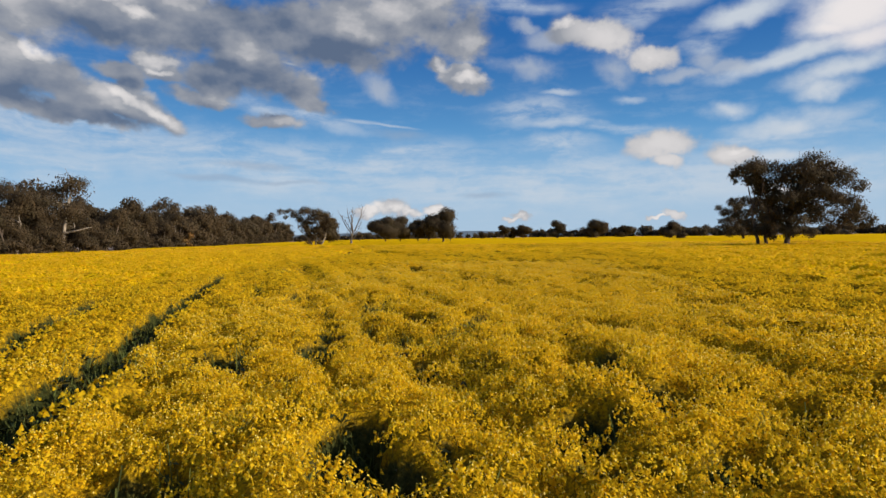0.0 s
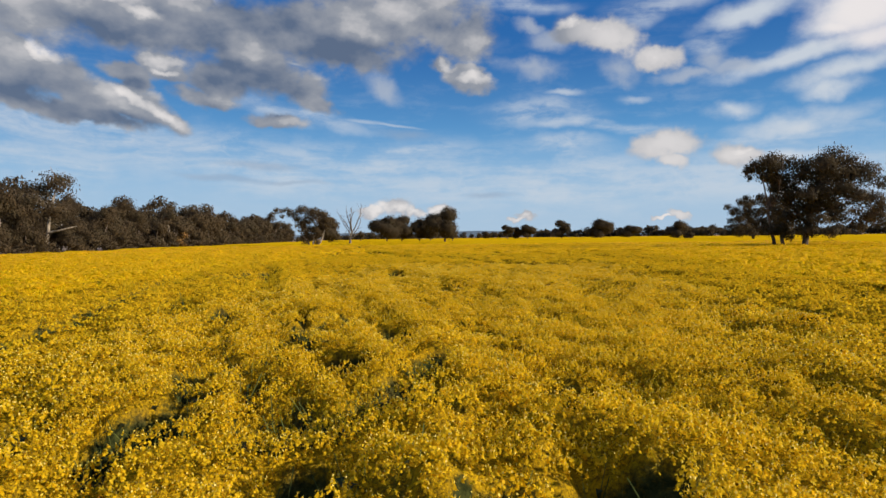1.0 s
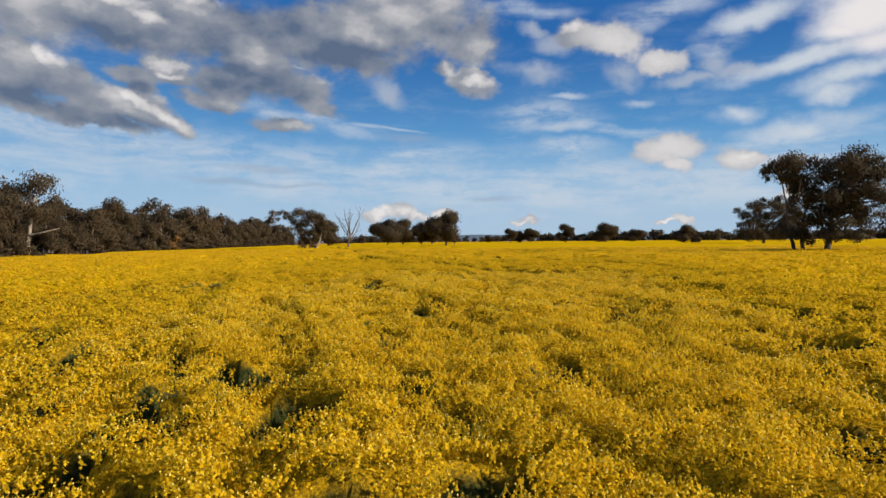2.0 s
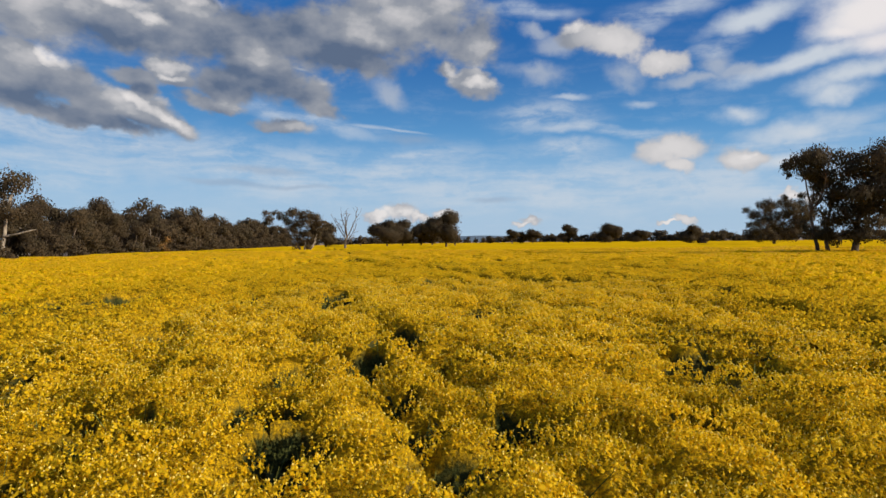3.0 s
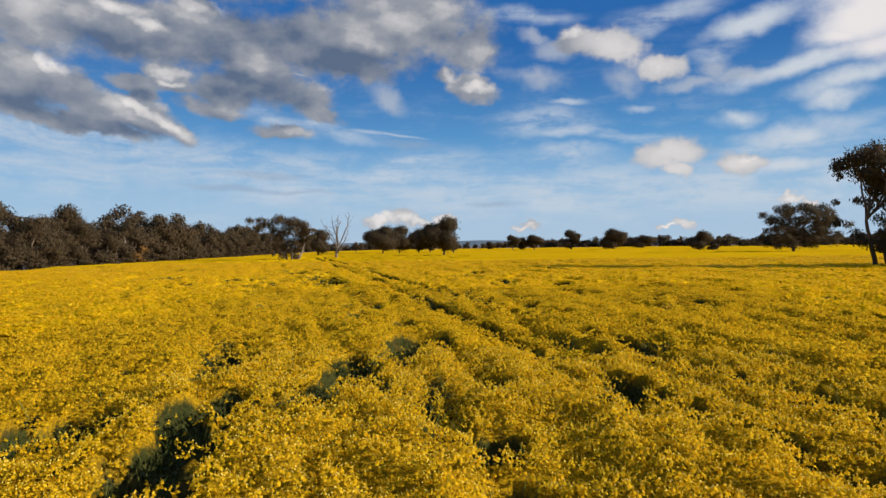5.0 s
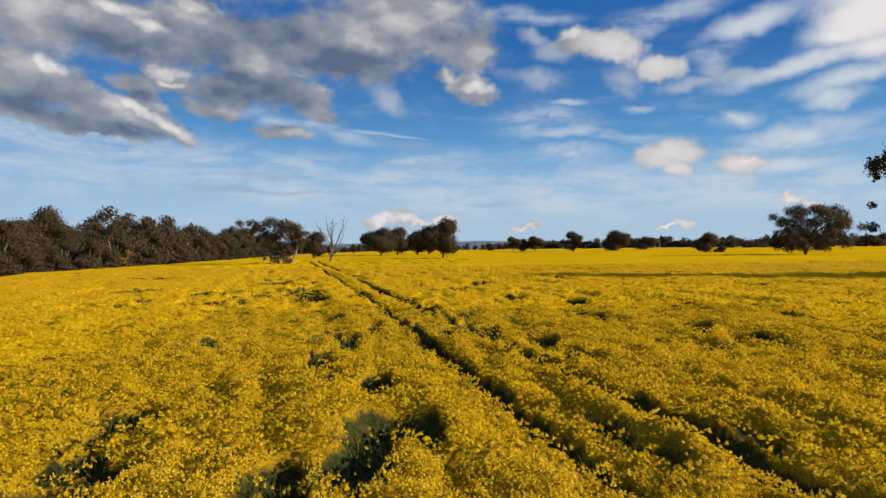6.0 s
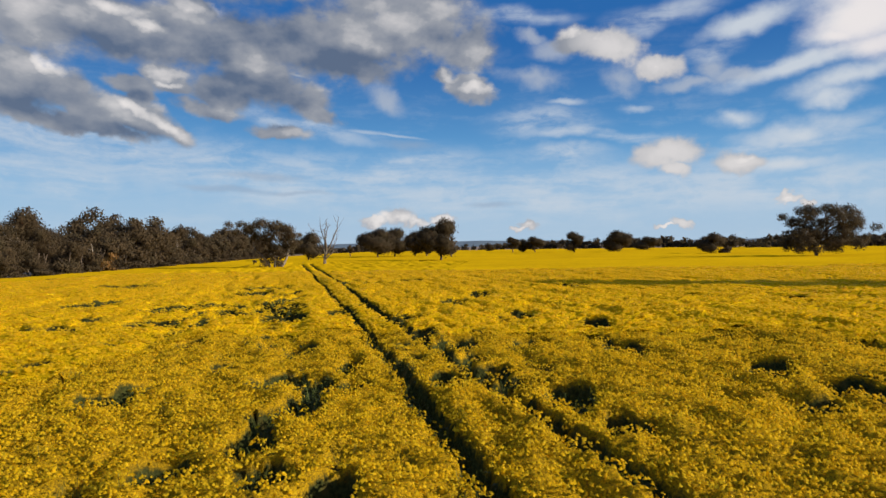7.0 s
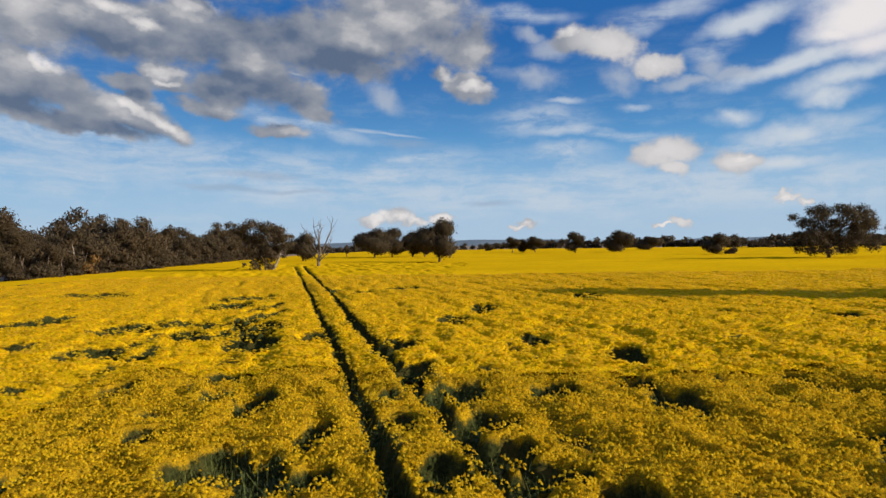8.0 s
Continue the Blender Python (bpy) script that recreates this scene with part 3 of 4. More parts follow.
def sheet(name, x0, x1, y0, y1, cell, lower, mats, parent, hole=None, deep=0.75, label=""):
    """A piece of the crop's closed surface, with its hollows."""
    xs, ys = np.arange(x0, x1 + cell / 2, cell), np.arange(y0, y1 + cell / 2, cell)
    gx, gy = np.meshgrid(xs, ys)
    x, y = gx.ravel(), gy.ravel()
    rng = np.random.default_rng(5)
    jx, jy = x + rng.uniform(-0.3, 0.3, x.shape) * cell, y + rng.uniform(-0.3, 0.3, x.shape) * cell
    v = vigour(jx, jy)
    if cell < 0.5:      # rounded rims
        v = (v + sum(vigour(jx + dx * 0.09, jy + dy * 0.09) for dx, dy in ((1, 0), (-1, 0), (0, 1), (0, -1)))) / 5
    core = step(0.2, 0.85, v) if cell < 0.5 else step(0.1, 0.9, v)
    z = crop_top(jx, jy) - lower - deep * (1 - core) + rng.uniform(-0.5, 0.5, x.shape) * min(cell * 0.25, 0.06)
    z = np.where(patch_vigour(jx, jy, BARE, -0.1) < 0.4, -0.08, np.maximum(z, 0.12))
    n = len(xs)
    i, j = np.meshgrid(np.arange(n - 1), np.arange(len(ys) - 1))
    k = (j * n + i).ravel()
    faces = np.stack([k, k + 1, k + n + 1, k + n], 1)
    if hole:
        cx, cy = x[k] + cell / 2, y[k] + cell / 2
        for h in hole:
            inner = (cx > h[0] + cell / 2) & (cx < h[1] - cell / 2) & (cy > h[2] + cell / 2) & (cy < h[3] - cell / 2)
            faces, cx, cy = faces[~inner], cx[~inner], cy[~inner]
    me = mesh_of(name, np.stack([jx, jy, z], 1), faces, mats, smooth=True)
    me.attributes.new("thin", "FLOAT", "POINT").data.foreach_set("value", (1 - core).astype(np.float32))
    ob = new(name, me)
    ob.parent = parent
    return tagged(ob, label) if label else ob


def sown(x0, x1, y0, y1, gap, seed, keep=None):
    """Jittered places over a stretch of the plan."""
    rng = np.random.default_rng(seed)
    gx, gy = np.meshgrid(np.arange(x0, x1, gap), np.arange(y0, y1, gap))
    x = gx.ravel() + rng.uniform(0, gap, gx.size)
    y = gy.ravel() + rng.uniform(0, gap, gx.size)
    if keep is not None:
        ok = keep(x, y)
        x, y = x[ok], y[ok]
    return x, y, rng


def flower_head(petals, radius, tall, size, seed, sides=4):
    """One flowering spike: a lumpy dome of blossom, loose petals round it, buds with a painted highlight on top.
    Returns points, quads, material numbers.
    """
    rng = np.random.default_rng(seed)
    co, faces, idx = [], [], []
    for k in range(sides):
        az = k * 2 * math.pi / sides + rng.uniform(-0.3, 0.3)
        r = radius * rng.uniform(0.75, 1.25)
        co.append((r * math.cos(az), r * math.sin(az), -tall * rng.uniform(0.3, 0.65)))
    co.append((rng.uniform(-0.3, 0.3) * radius, rng.uniform(-0.3, 0.3) * radius, tall * rng.uniform(0.1, 0.35)))
    for k in range(0, sides, 2):
        faces.append((sides, k, k + 1, (k + 2) % sides))
        idx.append(0)
    for f in range(petals):
        az, up = 2.4 * f + rng.uniform(-0.4, 0.4), rng.uniform(0.0, 1.0)
        out = radius * rng.uniform(0.9, 1.7) * (1.1 - 0.5 * up)
        c = Vector((out * math.cos(az), out * math.sin(az), -tall * 0.9 + tall * up * 1.2))
        normal = Vector((math.cos(az), math.sin(az), 0.5 + up)).normalized()
        side = normal.cross(Vector(rng.normal(size=3))).normalized()
        rise = normal.cross(side)
        faces.append(tuple(range(len(co), len(co) + 4)))
        idx.append(0)
        w = size * rng.uniform(0.75, 1.2)
        for sx, sy in ((-1, -0.35), (0.35, -1), (1, 0.35), (-0.35, 1)):
            co.append(tuple(c + side * sx * w + rise * sy * w))
    if petals > 1:
        az = rng.uniform(0, 3.1)
        dx, dy = size * 0.6 * math.cos(az), size * 0.6 * math.sin(az)
        faces.append(tuple(range(len(co), len(co) + 4)))
        idx.append(1)
        for sx, sz in ((-1, 0.2), (0, 0.0), (1, 0.2), (0, 0.55)):
            co.append((co[sides][0] + sx * dx, co[sides][1] + sx * dy, co[sides][2] + (sz - 0.15) * tall * 0.6))
    return np.array(co), np.array(faces), np.array(idx)


def scatter(name, heads, x, y, z, scale, rng, mats, parent, lean=0.25):
    """Many heads in one mesh."""
    co, faces, index, base = [], [], [], 0
    pick = rng.integers(0, len(heads), x.shape)
    for k, (tc, tf, ti) in enumerate(heads):
        m = np.nonzero(pick == k)[0]
        if not len(m):
            continue
        turn = rng.uniform(0, 2 * np.pi, len(m))
        c, s = np.cos(turn)[:, None] * scale[m, None], np.sin(turn)[:, None] * scale[m, None]
        lx, ly = rng.normal(0, lean, len(m))[:, None], rng.normal(0, lean, len(m))[:, None]
        tz = tc[None, :, 2] * scale[m, None]
        px = tc[None, :, 0] * c - tc[None, :, 1] * s + lx * tz + x[m, None]
        py = tc[None, :, 0] * s + tc[None, :, 1] * c + ly * tz + y[m, None]
        pz = tz + z[m, None]
        co.append(np.stack([px, py, pz], 2).reshape(-1, 3))
        faces.append((tf[None] + (np.arange(len(m)) * len(tc))[:, None, None] + base).reshape(-1, 4))
        index.append(np.tile(ti, len(m)))
        base += len(m) * len(tc)
    me = mesh_of(name, np.concatenate(co), np.concatenate(faces), mats, np.concatenate(index), smooth=True)
    ob = new(name, me)
    ob.parent = parent
    return ob


# ---------------------------------------------------------------- ground and crop
def ground_sheet():
    bm = bmesh.new()
    rings = [0, 60, 140, 300, 700, 1500, 3000, 4800]
    rows = []
    for r in rings:
        if r == 0:
            rows.append([bm.verts.new((0, 60, 0))])
            continue
        rows.append([bm.verts.new((r * math.cos(2 * math.pi * k / 48), 60 + r * math.sin(2 * math.pi * k / 48), 0)) for k in range(48)])
    for inner, outer in zip(rows, rows[1:]):
        for k in range(48):
            q = (k + 1) % 48
            bm.faces.new((inner[0], outer[k], outer[q]) if len(inner) == 1 else (inner[k], outer[k], outer[q], inner[q]))
    me = bpy.data.meshes.new("ground")
    bm.to_mesh(me)
    bm.free()
    me.materials.append(M_SOIL)
    return tagged(new("ground", me), "flat brown farm soil running to the horizon", "ground", kind="structure")


ground_sheet()

CLOSE = (-6.0, 6.0, 2.0, 38.0)
NEAR = (-16.0, 14.0, 2.0, 66.0)
STRIP = (-42.0, 20.0, 66.0, 136.0)
MIDDLE = (-70.0, 64.0, 0.0, 138.0)
BEYOND = (-66.0, -10.0, 136.0, 204.0)

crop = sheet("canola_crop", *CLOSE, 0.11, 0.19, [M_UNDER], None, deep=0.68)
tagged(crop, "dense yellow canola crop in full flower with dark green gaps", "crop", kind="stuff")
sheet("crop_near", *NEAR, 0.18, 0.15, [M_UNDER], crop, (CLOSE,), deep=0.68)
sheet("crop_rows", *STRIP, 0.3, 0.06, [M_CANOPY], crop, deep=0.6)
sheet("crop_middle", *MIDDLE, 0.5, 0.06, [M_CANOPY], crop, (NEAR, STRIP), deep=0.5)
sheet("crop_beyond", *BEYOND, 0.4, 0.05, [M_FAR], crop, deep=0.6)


def in_close(x, y):
    return (np.abs(x) < 0.86 * y + 1.2) & (x > -4.7) & (x < 4.7) & (y < 24)


def in_next(x, y):
    return (x > -7.5) & (x < 7.0) & (y > 8) & (y < 42) & (np.abs(x) < 0.86 * y + 1.2) & ~in_close(x, y)


def in_near(x, y):
    return (x > NEAR[0]) & (x < NEAR[1]) & (y < NEAR[3]) & (np.abs(x) < 1.0 * y + 1.5) & ~in_close(x, y) & ~in_next(x, y)


def in_strip(x, y):
    return np.abs(x + 3) < 0.95 * y + 2


def in_middle(x, y):
    held = ((x > NEAR[0]) & (x < NEAR[1]) & (y < NEAR[3])) | ((x > STRIP[0]) & (x < STRIP[1]) & (y > STRIP[2]) & (y < STRIP[3]))
    return (np.abs(x + 3) < 0.95 * y + 2) & ~held & ~((x > -40) & (x < 36) & (y < 66))


def in_flank(x, y):
    return (np.abs(x + 3) < 0.95 * y + 2) & ((x < NEAR[0]) | (x > NEAR[1]))


def plant(name, heads, area, gap, seed, keep, size, low_share, parent, depth=0.3):
    x, y, rng = sown(*area, gap, seed, keep)
    v = vigour(x, y)
    ok = rng.uniform(0, 1, x.shape) < np.maximum(step(0.5, 0.82, v), 0.035)
    x, y, v = x[ok], y[ok], v[ok]
    low = rng.uniform(0, 1, x.shape) < low_share * step(0.6, 0.95, v)
    z = crop_top(x, y) * (0.72 + 0.28 * step(0.2, 0.8, v)) + rng.uniform(-0.04, 0.04, x.shape) * (1 - 0.6 * step(60, 110, y)) - low * rng.uniform(0.05, depth, x.shape)
    return scatter(name, heads, x, y, z, rng.uniform(0.75, 1.25, x.shape) * size, rng, [M_PETAL, M_BUD_GLINT], parent)


plant("flower_heads", [flower_head(4, 0.0155, 0.052, 0.0115, q) for q in range(8)], (-5, 5, 3.2, 24), 0.054, 101, in_close, 1.12, 0.34, crop, 0.22)
plant("flower_heads", [flower_head(2, 0.022, 0.058, 0.0165, q + 10) for q in range(8)], (-7.5, 7.0, 8, 42), 0.074, 107, in_next, 1.15, 0.26, crop, 0.2)
plant("flower_heads", [flower_head(1, 0.030, 0.064, 0.018, q + 20) for q in range(8)], NEAR, 0.102, 102, in_near, 1.25, 0.14, crop, 0.2)
plant("flower_heads", [flower_head(0, 0.095, 0.085, 0.1, q + 40) for q in range(8)], STRIP, 0.215, 103, in_strip, 1.05, 0.12, crop, 0.15)
plant("flower_heads", [flower_head(0, 0.085, 0.11, 0.1, q + 60) for q in range(8)], (-40, 36, 6, 66), 0.205, 106, in_flank, 1.05, 0.12, crop, 0.15)
plant("flower_heads", [flower_head(0, 0.18, 0.085, 0.1, q + 50) for q in range(8)], MIDDLE, 0.39, 105, in_middle, 1.05, 0.1, crop, 0.1)


def gap_leaves():
    """Broad leaves and bare stalks that show inside the gaps and wheel tracks."""
    x, y, rng = sown(*NEAR, 0.11, 104, lambda x, y: np.abs(x) < 1.0 * y + 1.5)
    v = vigour(x, y)
    ok = (v < 0.9) & (rng.uniform(0, 1, x.shape) < np.where(v < 0.5, 0.6, 0.5))
    x, y, v = x[ok], y[ok], v[ok]
    bare = patch_vigour(x, y, BARE, -0.05)
    ok = rng.uniform(0, 1, x.shape) < bare + 0.12
    x, y, v = x[ok], y[ok], v[ok]
    leaf = []
    for q in range(6):
        r = np.random.default_rng(q + 60)
        co = []
        for k in range(3):
            az, tip, rise = r.uniform(0, 6.28), r.uniform(0.09, 0.17), r.uniform(0.02, 0.12)
            c, s2, w = math.cos(az), math.sin(az), r.uniform(0.022, 0.04)
            co += [(0, 0, 0), (c * tip * 0.55 - s2 * w, s2 * tip * 0.55 + c * w, rise), (c * tip, s2 * tip, rise * 0.7), (c * tip * 0.55 + s2 * w, s2 * tip * 0.55 - c * w, rise)]
        az = r.uniform(0, 6.28)
        c, s2 = 0.006 * math.cos(az), 0.006 * math.sin(az)
        co += [(-c, -s2, -0.25), (c, s2, -0.25), (c * 0.6, s2 * 0.6, 0.36), (-c * 0.6, -s2 * 0.6, 0.36)]
        leaf.append((np.array(co), np.arange(16).reshape(-1, 4), np.array([0, 0, 0, 1])))
    z = 0.34 + rng.uniform(0, 1, x.shape) * (0.26 + 0.45 * v)
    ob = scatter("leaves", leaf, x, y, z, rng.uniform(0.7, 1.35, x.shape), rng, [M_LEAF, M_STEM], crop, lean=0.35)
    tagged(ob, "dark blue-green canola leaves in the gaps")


gap_leaves()


def far_crop():
    """The crop out to its far edge along the trees."""
    xs = np.concatenate([np.arange(-130, 420, 4.0)])
    ys = np.concatenate([np.arange(-40, 640, 4.0)])
    gx, gy = np.meshgrid(xs, ys)
    x, y = gx.ravel(), gy.ravel()
    z = crop_top(x, y) - 0.05
    n = len(xs)
    i, j = np.meshgrid(np.arange(n - 1), np.arange(len(ys) - 1))
    k = (j * n + i).ravel()
    cx, cy = x[k] + 2, y[k] + 2
    west = -74 - np.maximum(cy - 85, 0) * 0.17
    keep = (cx > west) & (cy < 600 - 0.55 * np.maximum(cx, 0)) & ~((cx > MIDDLE[0]) & (cx < MIDDLE[1] - 0) & (cy > MIDDLE[2]) & (cy < MIDDLE[3]))
    keep &= ~((cx > BEYOND[0]) & (cx < BEYOND[1]) & (cy > BEYOND[2]) & (cy < BEYOND[3]))
    faces = np.stack([k, k + 1, k + n + 1, k + n], 1)[keep]
    ob = new("crop_far", mesh_of("crop_far", np.stack([x, y, z], 1), faces, [M_FAR], smooth=True))
    ob.parent = crop


far_crop()


# ---------------------------------------------------------------- trees
def tube(points, radii, sides=7):
    """A tapered limb along some points: vertices and quads."""
    co, faces = [], []
    for k, (p, r) in enumerate(zip(points, radii)):
        p = Vector(p)
        way = (Vector(points[min(k + 1, len(points) - 1)]) - Vector(points[max(k - 1, 0)])).normalized()
        a = way.orthogonal().normalized()
        b = way.cross(a)
        for q in range(sides):
            t = 2 * math.pi * q / sides
            co.append(tuple(p + (a * math.cos(t) + b * math.sin(t)) * r))
        if k:
            for q in range(sides):
                w = (q + 1) % sides
                faces.append(((k - 1) * sides + q, (k - 1) * sides + w, k * sides + w, k * sides + q))
    return co, faces


def limb_points(start, end, rng, bow=0.12, n=6):
    start, end = Vector(start), Vector(end)
    span = (end - start).length
    off = Vector((rng.normal(), rng.normal(), abs(rng.normal()) * 0.5)) * span * bow
    pts = []
    for k in range(n):
        t = k / (n - 1)
        p = start.lerp(end, t) + off * math.sin(math.pi * t) + Vector((rng.normal(), rng.normal(), rng.normal())) * span * 0.012 * (0 < k < n - 1)
        pts.append(p)
    return pts


def join(parts):
    co, faces = [], []
    for c, f in parts:
        base = len(co)
        co += c
        faces += [tuple(i + base for i in q) for q in f]
    return co, faces


def foliage(lobes, rng, per, size, droop=0.7):
    """Loose sprays of leaves round the lobes of a crown; hanging, with gaps."""
    co, out = [], []
    for cx, cy, cz, r in lobes:
        n = int(per * r * r)
        d = rng.normal(size=(n, 3))
        d /= np.linalg.norm(d, axis=1)[:, None]
        bumps = 0.88 + 0.22 * np.sin(d[:, 0] * 5 + cx) * np.sin(d[:, 1] * 5 + cz) + 0.12 * np.sin(d[:, 2] * 9 + cy)
        tufts = rng.normal(size=(max(4, n // 14), 3))
        tufts /= np.linalg.norm(tufts, axis=1)[:, None]
        d = d * 0.8 + 0.6 * tufts[rng.integers(0, len(tufts), n)]
        d /= np.linalg.norm(d, axis=1)[:, None]
        p = np.array((cx, cy, cz)) + d * (r * bumps * rng.uniform(0.2, 1.0, n) ** 0.5)[:, None] * np.array((1.12, 1.12, 0.88))
        face = d + rng.normal(size=(n, 3)) * 0.45
        face /= np.linalg.norm(face, axis=1)[:, None]
        down = rng.normal(size=(n, 3)) * (1 - droop) + np.array((0, 0, -droop))
        side = np.cross(face, down)
        side /= np.linalg.norm(side, axis=1)[:, None] + 1e-6
        down = np.cross(side, face)
        s = size * rng.uniform(0.6, 1.4, n)[:, None]
        co.append(np.stack([p - down * s, p - side * s * 0.42, p + down * s, p + side * s * 0.46], 1).reshape(-1, 3))
        out.append(np.repeat(d * 0.75 + face * 0.28 + np.array((0, 0, 0.15)), 4, axis=0))
    co, out = np.concatenate(co), np.concatenate(out)
    return co, np.arange(len(co)).reshape(-1, 4), out / np.linalg.norm(out, axis=1)[:, None]


def gum_tree(name, lobes, stems, seed, trunk=0.35, per=60, size=0.26, leaves=None, bark=None, reach=0.5):
    """A gum tree at the origin: forked stems, limbs into the lobes of the crown, sprays of leaves."""
    rng = np.random.default_rng(seed)
    leaves, bark = leaves or M_GUM, bark or M_BARK
    tree = new(name)
    parts = []
    tops = []
    for sx, sy, lean_x, lean_y, high in stems:
        pts = limb_points((sx, sy, -0.1), (sx + lean_x, sy + lean_y, high), rng, 0.05, 7)
        radii = [trunk * (1.35 if k == 0 else 1.05 - 0.08 * k) for k in range(7)]
        parts.append(tube(pts, radii, 9))
        tops.append((pts, radii[-1]))
    co, faces = join(parts)
    child("trunk", mesh_of("trunk", co, faces, [bark], smooth=True), tree)
    chosen = sorted(lobes, key=lambda l: -l[3])[: max(3, int(len(lobes) * reach))]
    for k, (cx, cy, cz, r) in enumerate(chosen):
        pts, thick = min(tops, key=lambda t: (t[0][-1] - Vector((cx, cy, cz))).length)
        root = pts[-1] if cz > pts[-1].z - 0.5 else pts[max(2, min(5, int(6 * max(cz - 0.8, 0.3) / max(pts[-1].z, 1))))]
        way = limb_points(root, (cx, cy, cz + 0.3 * r), rng, 0.10)
        bits = [tube(way, [thick * (0.72 - 0.11 * q) + 0.02 for q in range(6)], 5)]
        for twig in range(1 if per < 60 else 2):
            tip = Vector((cx, cy, cz)) + Vector(rng.normal(size=3)) * r * 0.6
            bits.append(tube(limb_points(way[3], tip, rng, 0.08, 4), [0.07, 0.05, 0.04, 0.025], 5))
        co, faces = join(bits)
        child("limb", mesh_of("limb", co, faces, [bark], smooth=True), tree)
    co, faces, out = foliage(lobes, rng, per, size)
    me = mesh_of("crown", co, faces, [leaves], smooth=True)
    me.normals_split_custom_set_from_vertices(out)
    child("crown", me, tree)
    return tree


def facing(x, y, turn=5.2):
    """Pose of a tree whose own x runs across the view."""
    return pose(x, y, 0, 0, 0, turn)


def spread_lobes(specs, rng_seed, depth):
    rng = np.random.default_rng(rng_seed)
    out = []
    for dx, z, r in specs:
        y = rng.uniform(0.1, 1.0) * depth
        out += [(dx, -y, z, r), (dx + rng.normal() * 0.4, y * rng.uniform(0.5, 1.0), z + rng.normal() * 0.3, r * 0.75)]
    return out


def dome_lobes(wide, tall, bottom, count, seed, flat=1.0):
    """Lobes of an ordinary round, uneven crown."""
    rng = np.random.default_rng(seed)
    out = []
    mid, up = (tall + bottom) / 2, (tall - bottom) / 2
    for k in range(count):
        az, el = k * 2.4 + rng.uniform(-0.5, 0.5), -0.92 + 1.9 * ((k * 0.618) % 1.0)
        ring = math.sqrt(1 - min(0.96, el * el))
        r = min(wide * rng.uniform(0.16, 0.25), up * 0.75)
        fill = rng.uniform(0.45, 1.0)
        out.append((math.cos(az) * ring * (wide / 2 - r * 0.8) * fill * 1.1, math.sin(az) * ring * (wide / 2 - r * 0.8) * fill * flat, mid + el * (up - r * 0.65), r))
    return out


TWIN = [(-4.4, 12.5, 1.4), (-1.7, 13.2, 1.9), (0.4, 12.7, 1.7), (-1.7, 11, 1.6), (-0.5, 9.6, 1.5), (-3.5, 10.9, 0.9), (1.6, 11.2, 1.7), (1.4, 8.7, 1.6), (-2.6, 12.0, 1.3), (-3.9, 8.2, 0.7), (-1.4, 5.0, 1.1), (0.2, 10.4, 1.8), (0.3, 8.4, 1.5), (1.4, 5.0, 1.4), (-3.2, 12.9, 1.3), (0.2, 3.6, 1.2), (-1.3, 3.5, 1.2), (1.8, 3.4, 1.3), (2.2, 6.6, 1.4), (-2.4, 6.2, 1.0)]
BROAD = [(3.5, 14.6, 2.1), (0.9, 13.4, 2.0), (6.1, 13.4, 2.0), (8.3, 12.3, 1.8), (8.7, 10.3, 1.5), (4.4, 12, 2.3), (1.7, 10.3, 2.1), (6.1, 9.5, 1.7), (9.6, 6.4, 1.6), (11.8, 5.1, 1.2), (7.9, 5.6, 1.5), (5.7, 4.7, 1.2), (0.9, 7.3, 1.7), (-0.4, 5.1, 1.4), (-1.3, 8.6, 1.7), (2.6, 7.7, 1.5), (0.9, 4.1, 1.2), (10.6, 4.6, 1.1), (3.4, 9.6, 1.9), (7.5, 7.6, 1.9), (8.8, 8.6, 1.6), (10.2, 5.9, 1.5), (4.8, 6.6, 1.7), (2.8, 5.6, 1.5), (6.9, 11.5, 2.2), (2.2, 12.2, 2.2), (5.0, 8.3, 1.8), (1.2, 9.0, 1.8), (-0.6, 3.4, 1.4), (1.8, 3.2, 1.2), (-1.6, 6.2, 1.5)]
WIDE = [(-1.7, 13, 2.0), (-5.2, 9.9, 2.0), (-6, 7, 1.9), (3.2, 12.9, 2.0), (7.5, 12.8, 2.0), (11, 9.9, 1.9), (12.3, 8.3, 1.4), (8.9, 6.5, 2.0), (4.6, 7, 2.1), (0.4, 9.2, 2.3), (6, 10, 2.4), (-2.4, 4.6, 1.6), (3.2, 4.6, 1.5), (-4.2, 5.2, 1.6), (-2.6, 7.4, 2.0), (9.8, 11.6, 1.7), (-4.0, 11.4, 1.8), (2.4, 11.0, 2.3), (7.2, 8.2, 2.2), (-0.2, 6.2, 2.0), (5.4, 5.2, 1.7), (9.6, 8.6, 1.9), (-6.6, 5.0, 1.5), (1.2, 13.2, 1.7), (-5.2, 3.2, 1.8), (-2.2, 3.0, 1.6), (5.0, 3.2, 1.7), (8.0, 4.0, 1.8), (1.6, 3.2, 1.3), (10.6, 5.5, 1.6)]
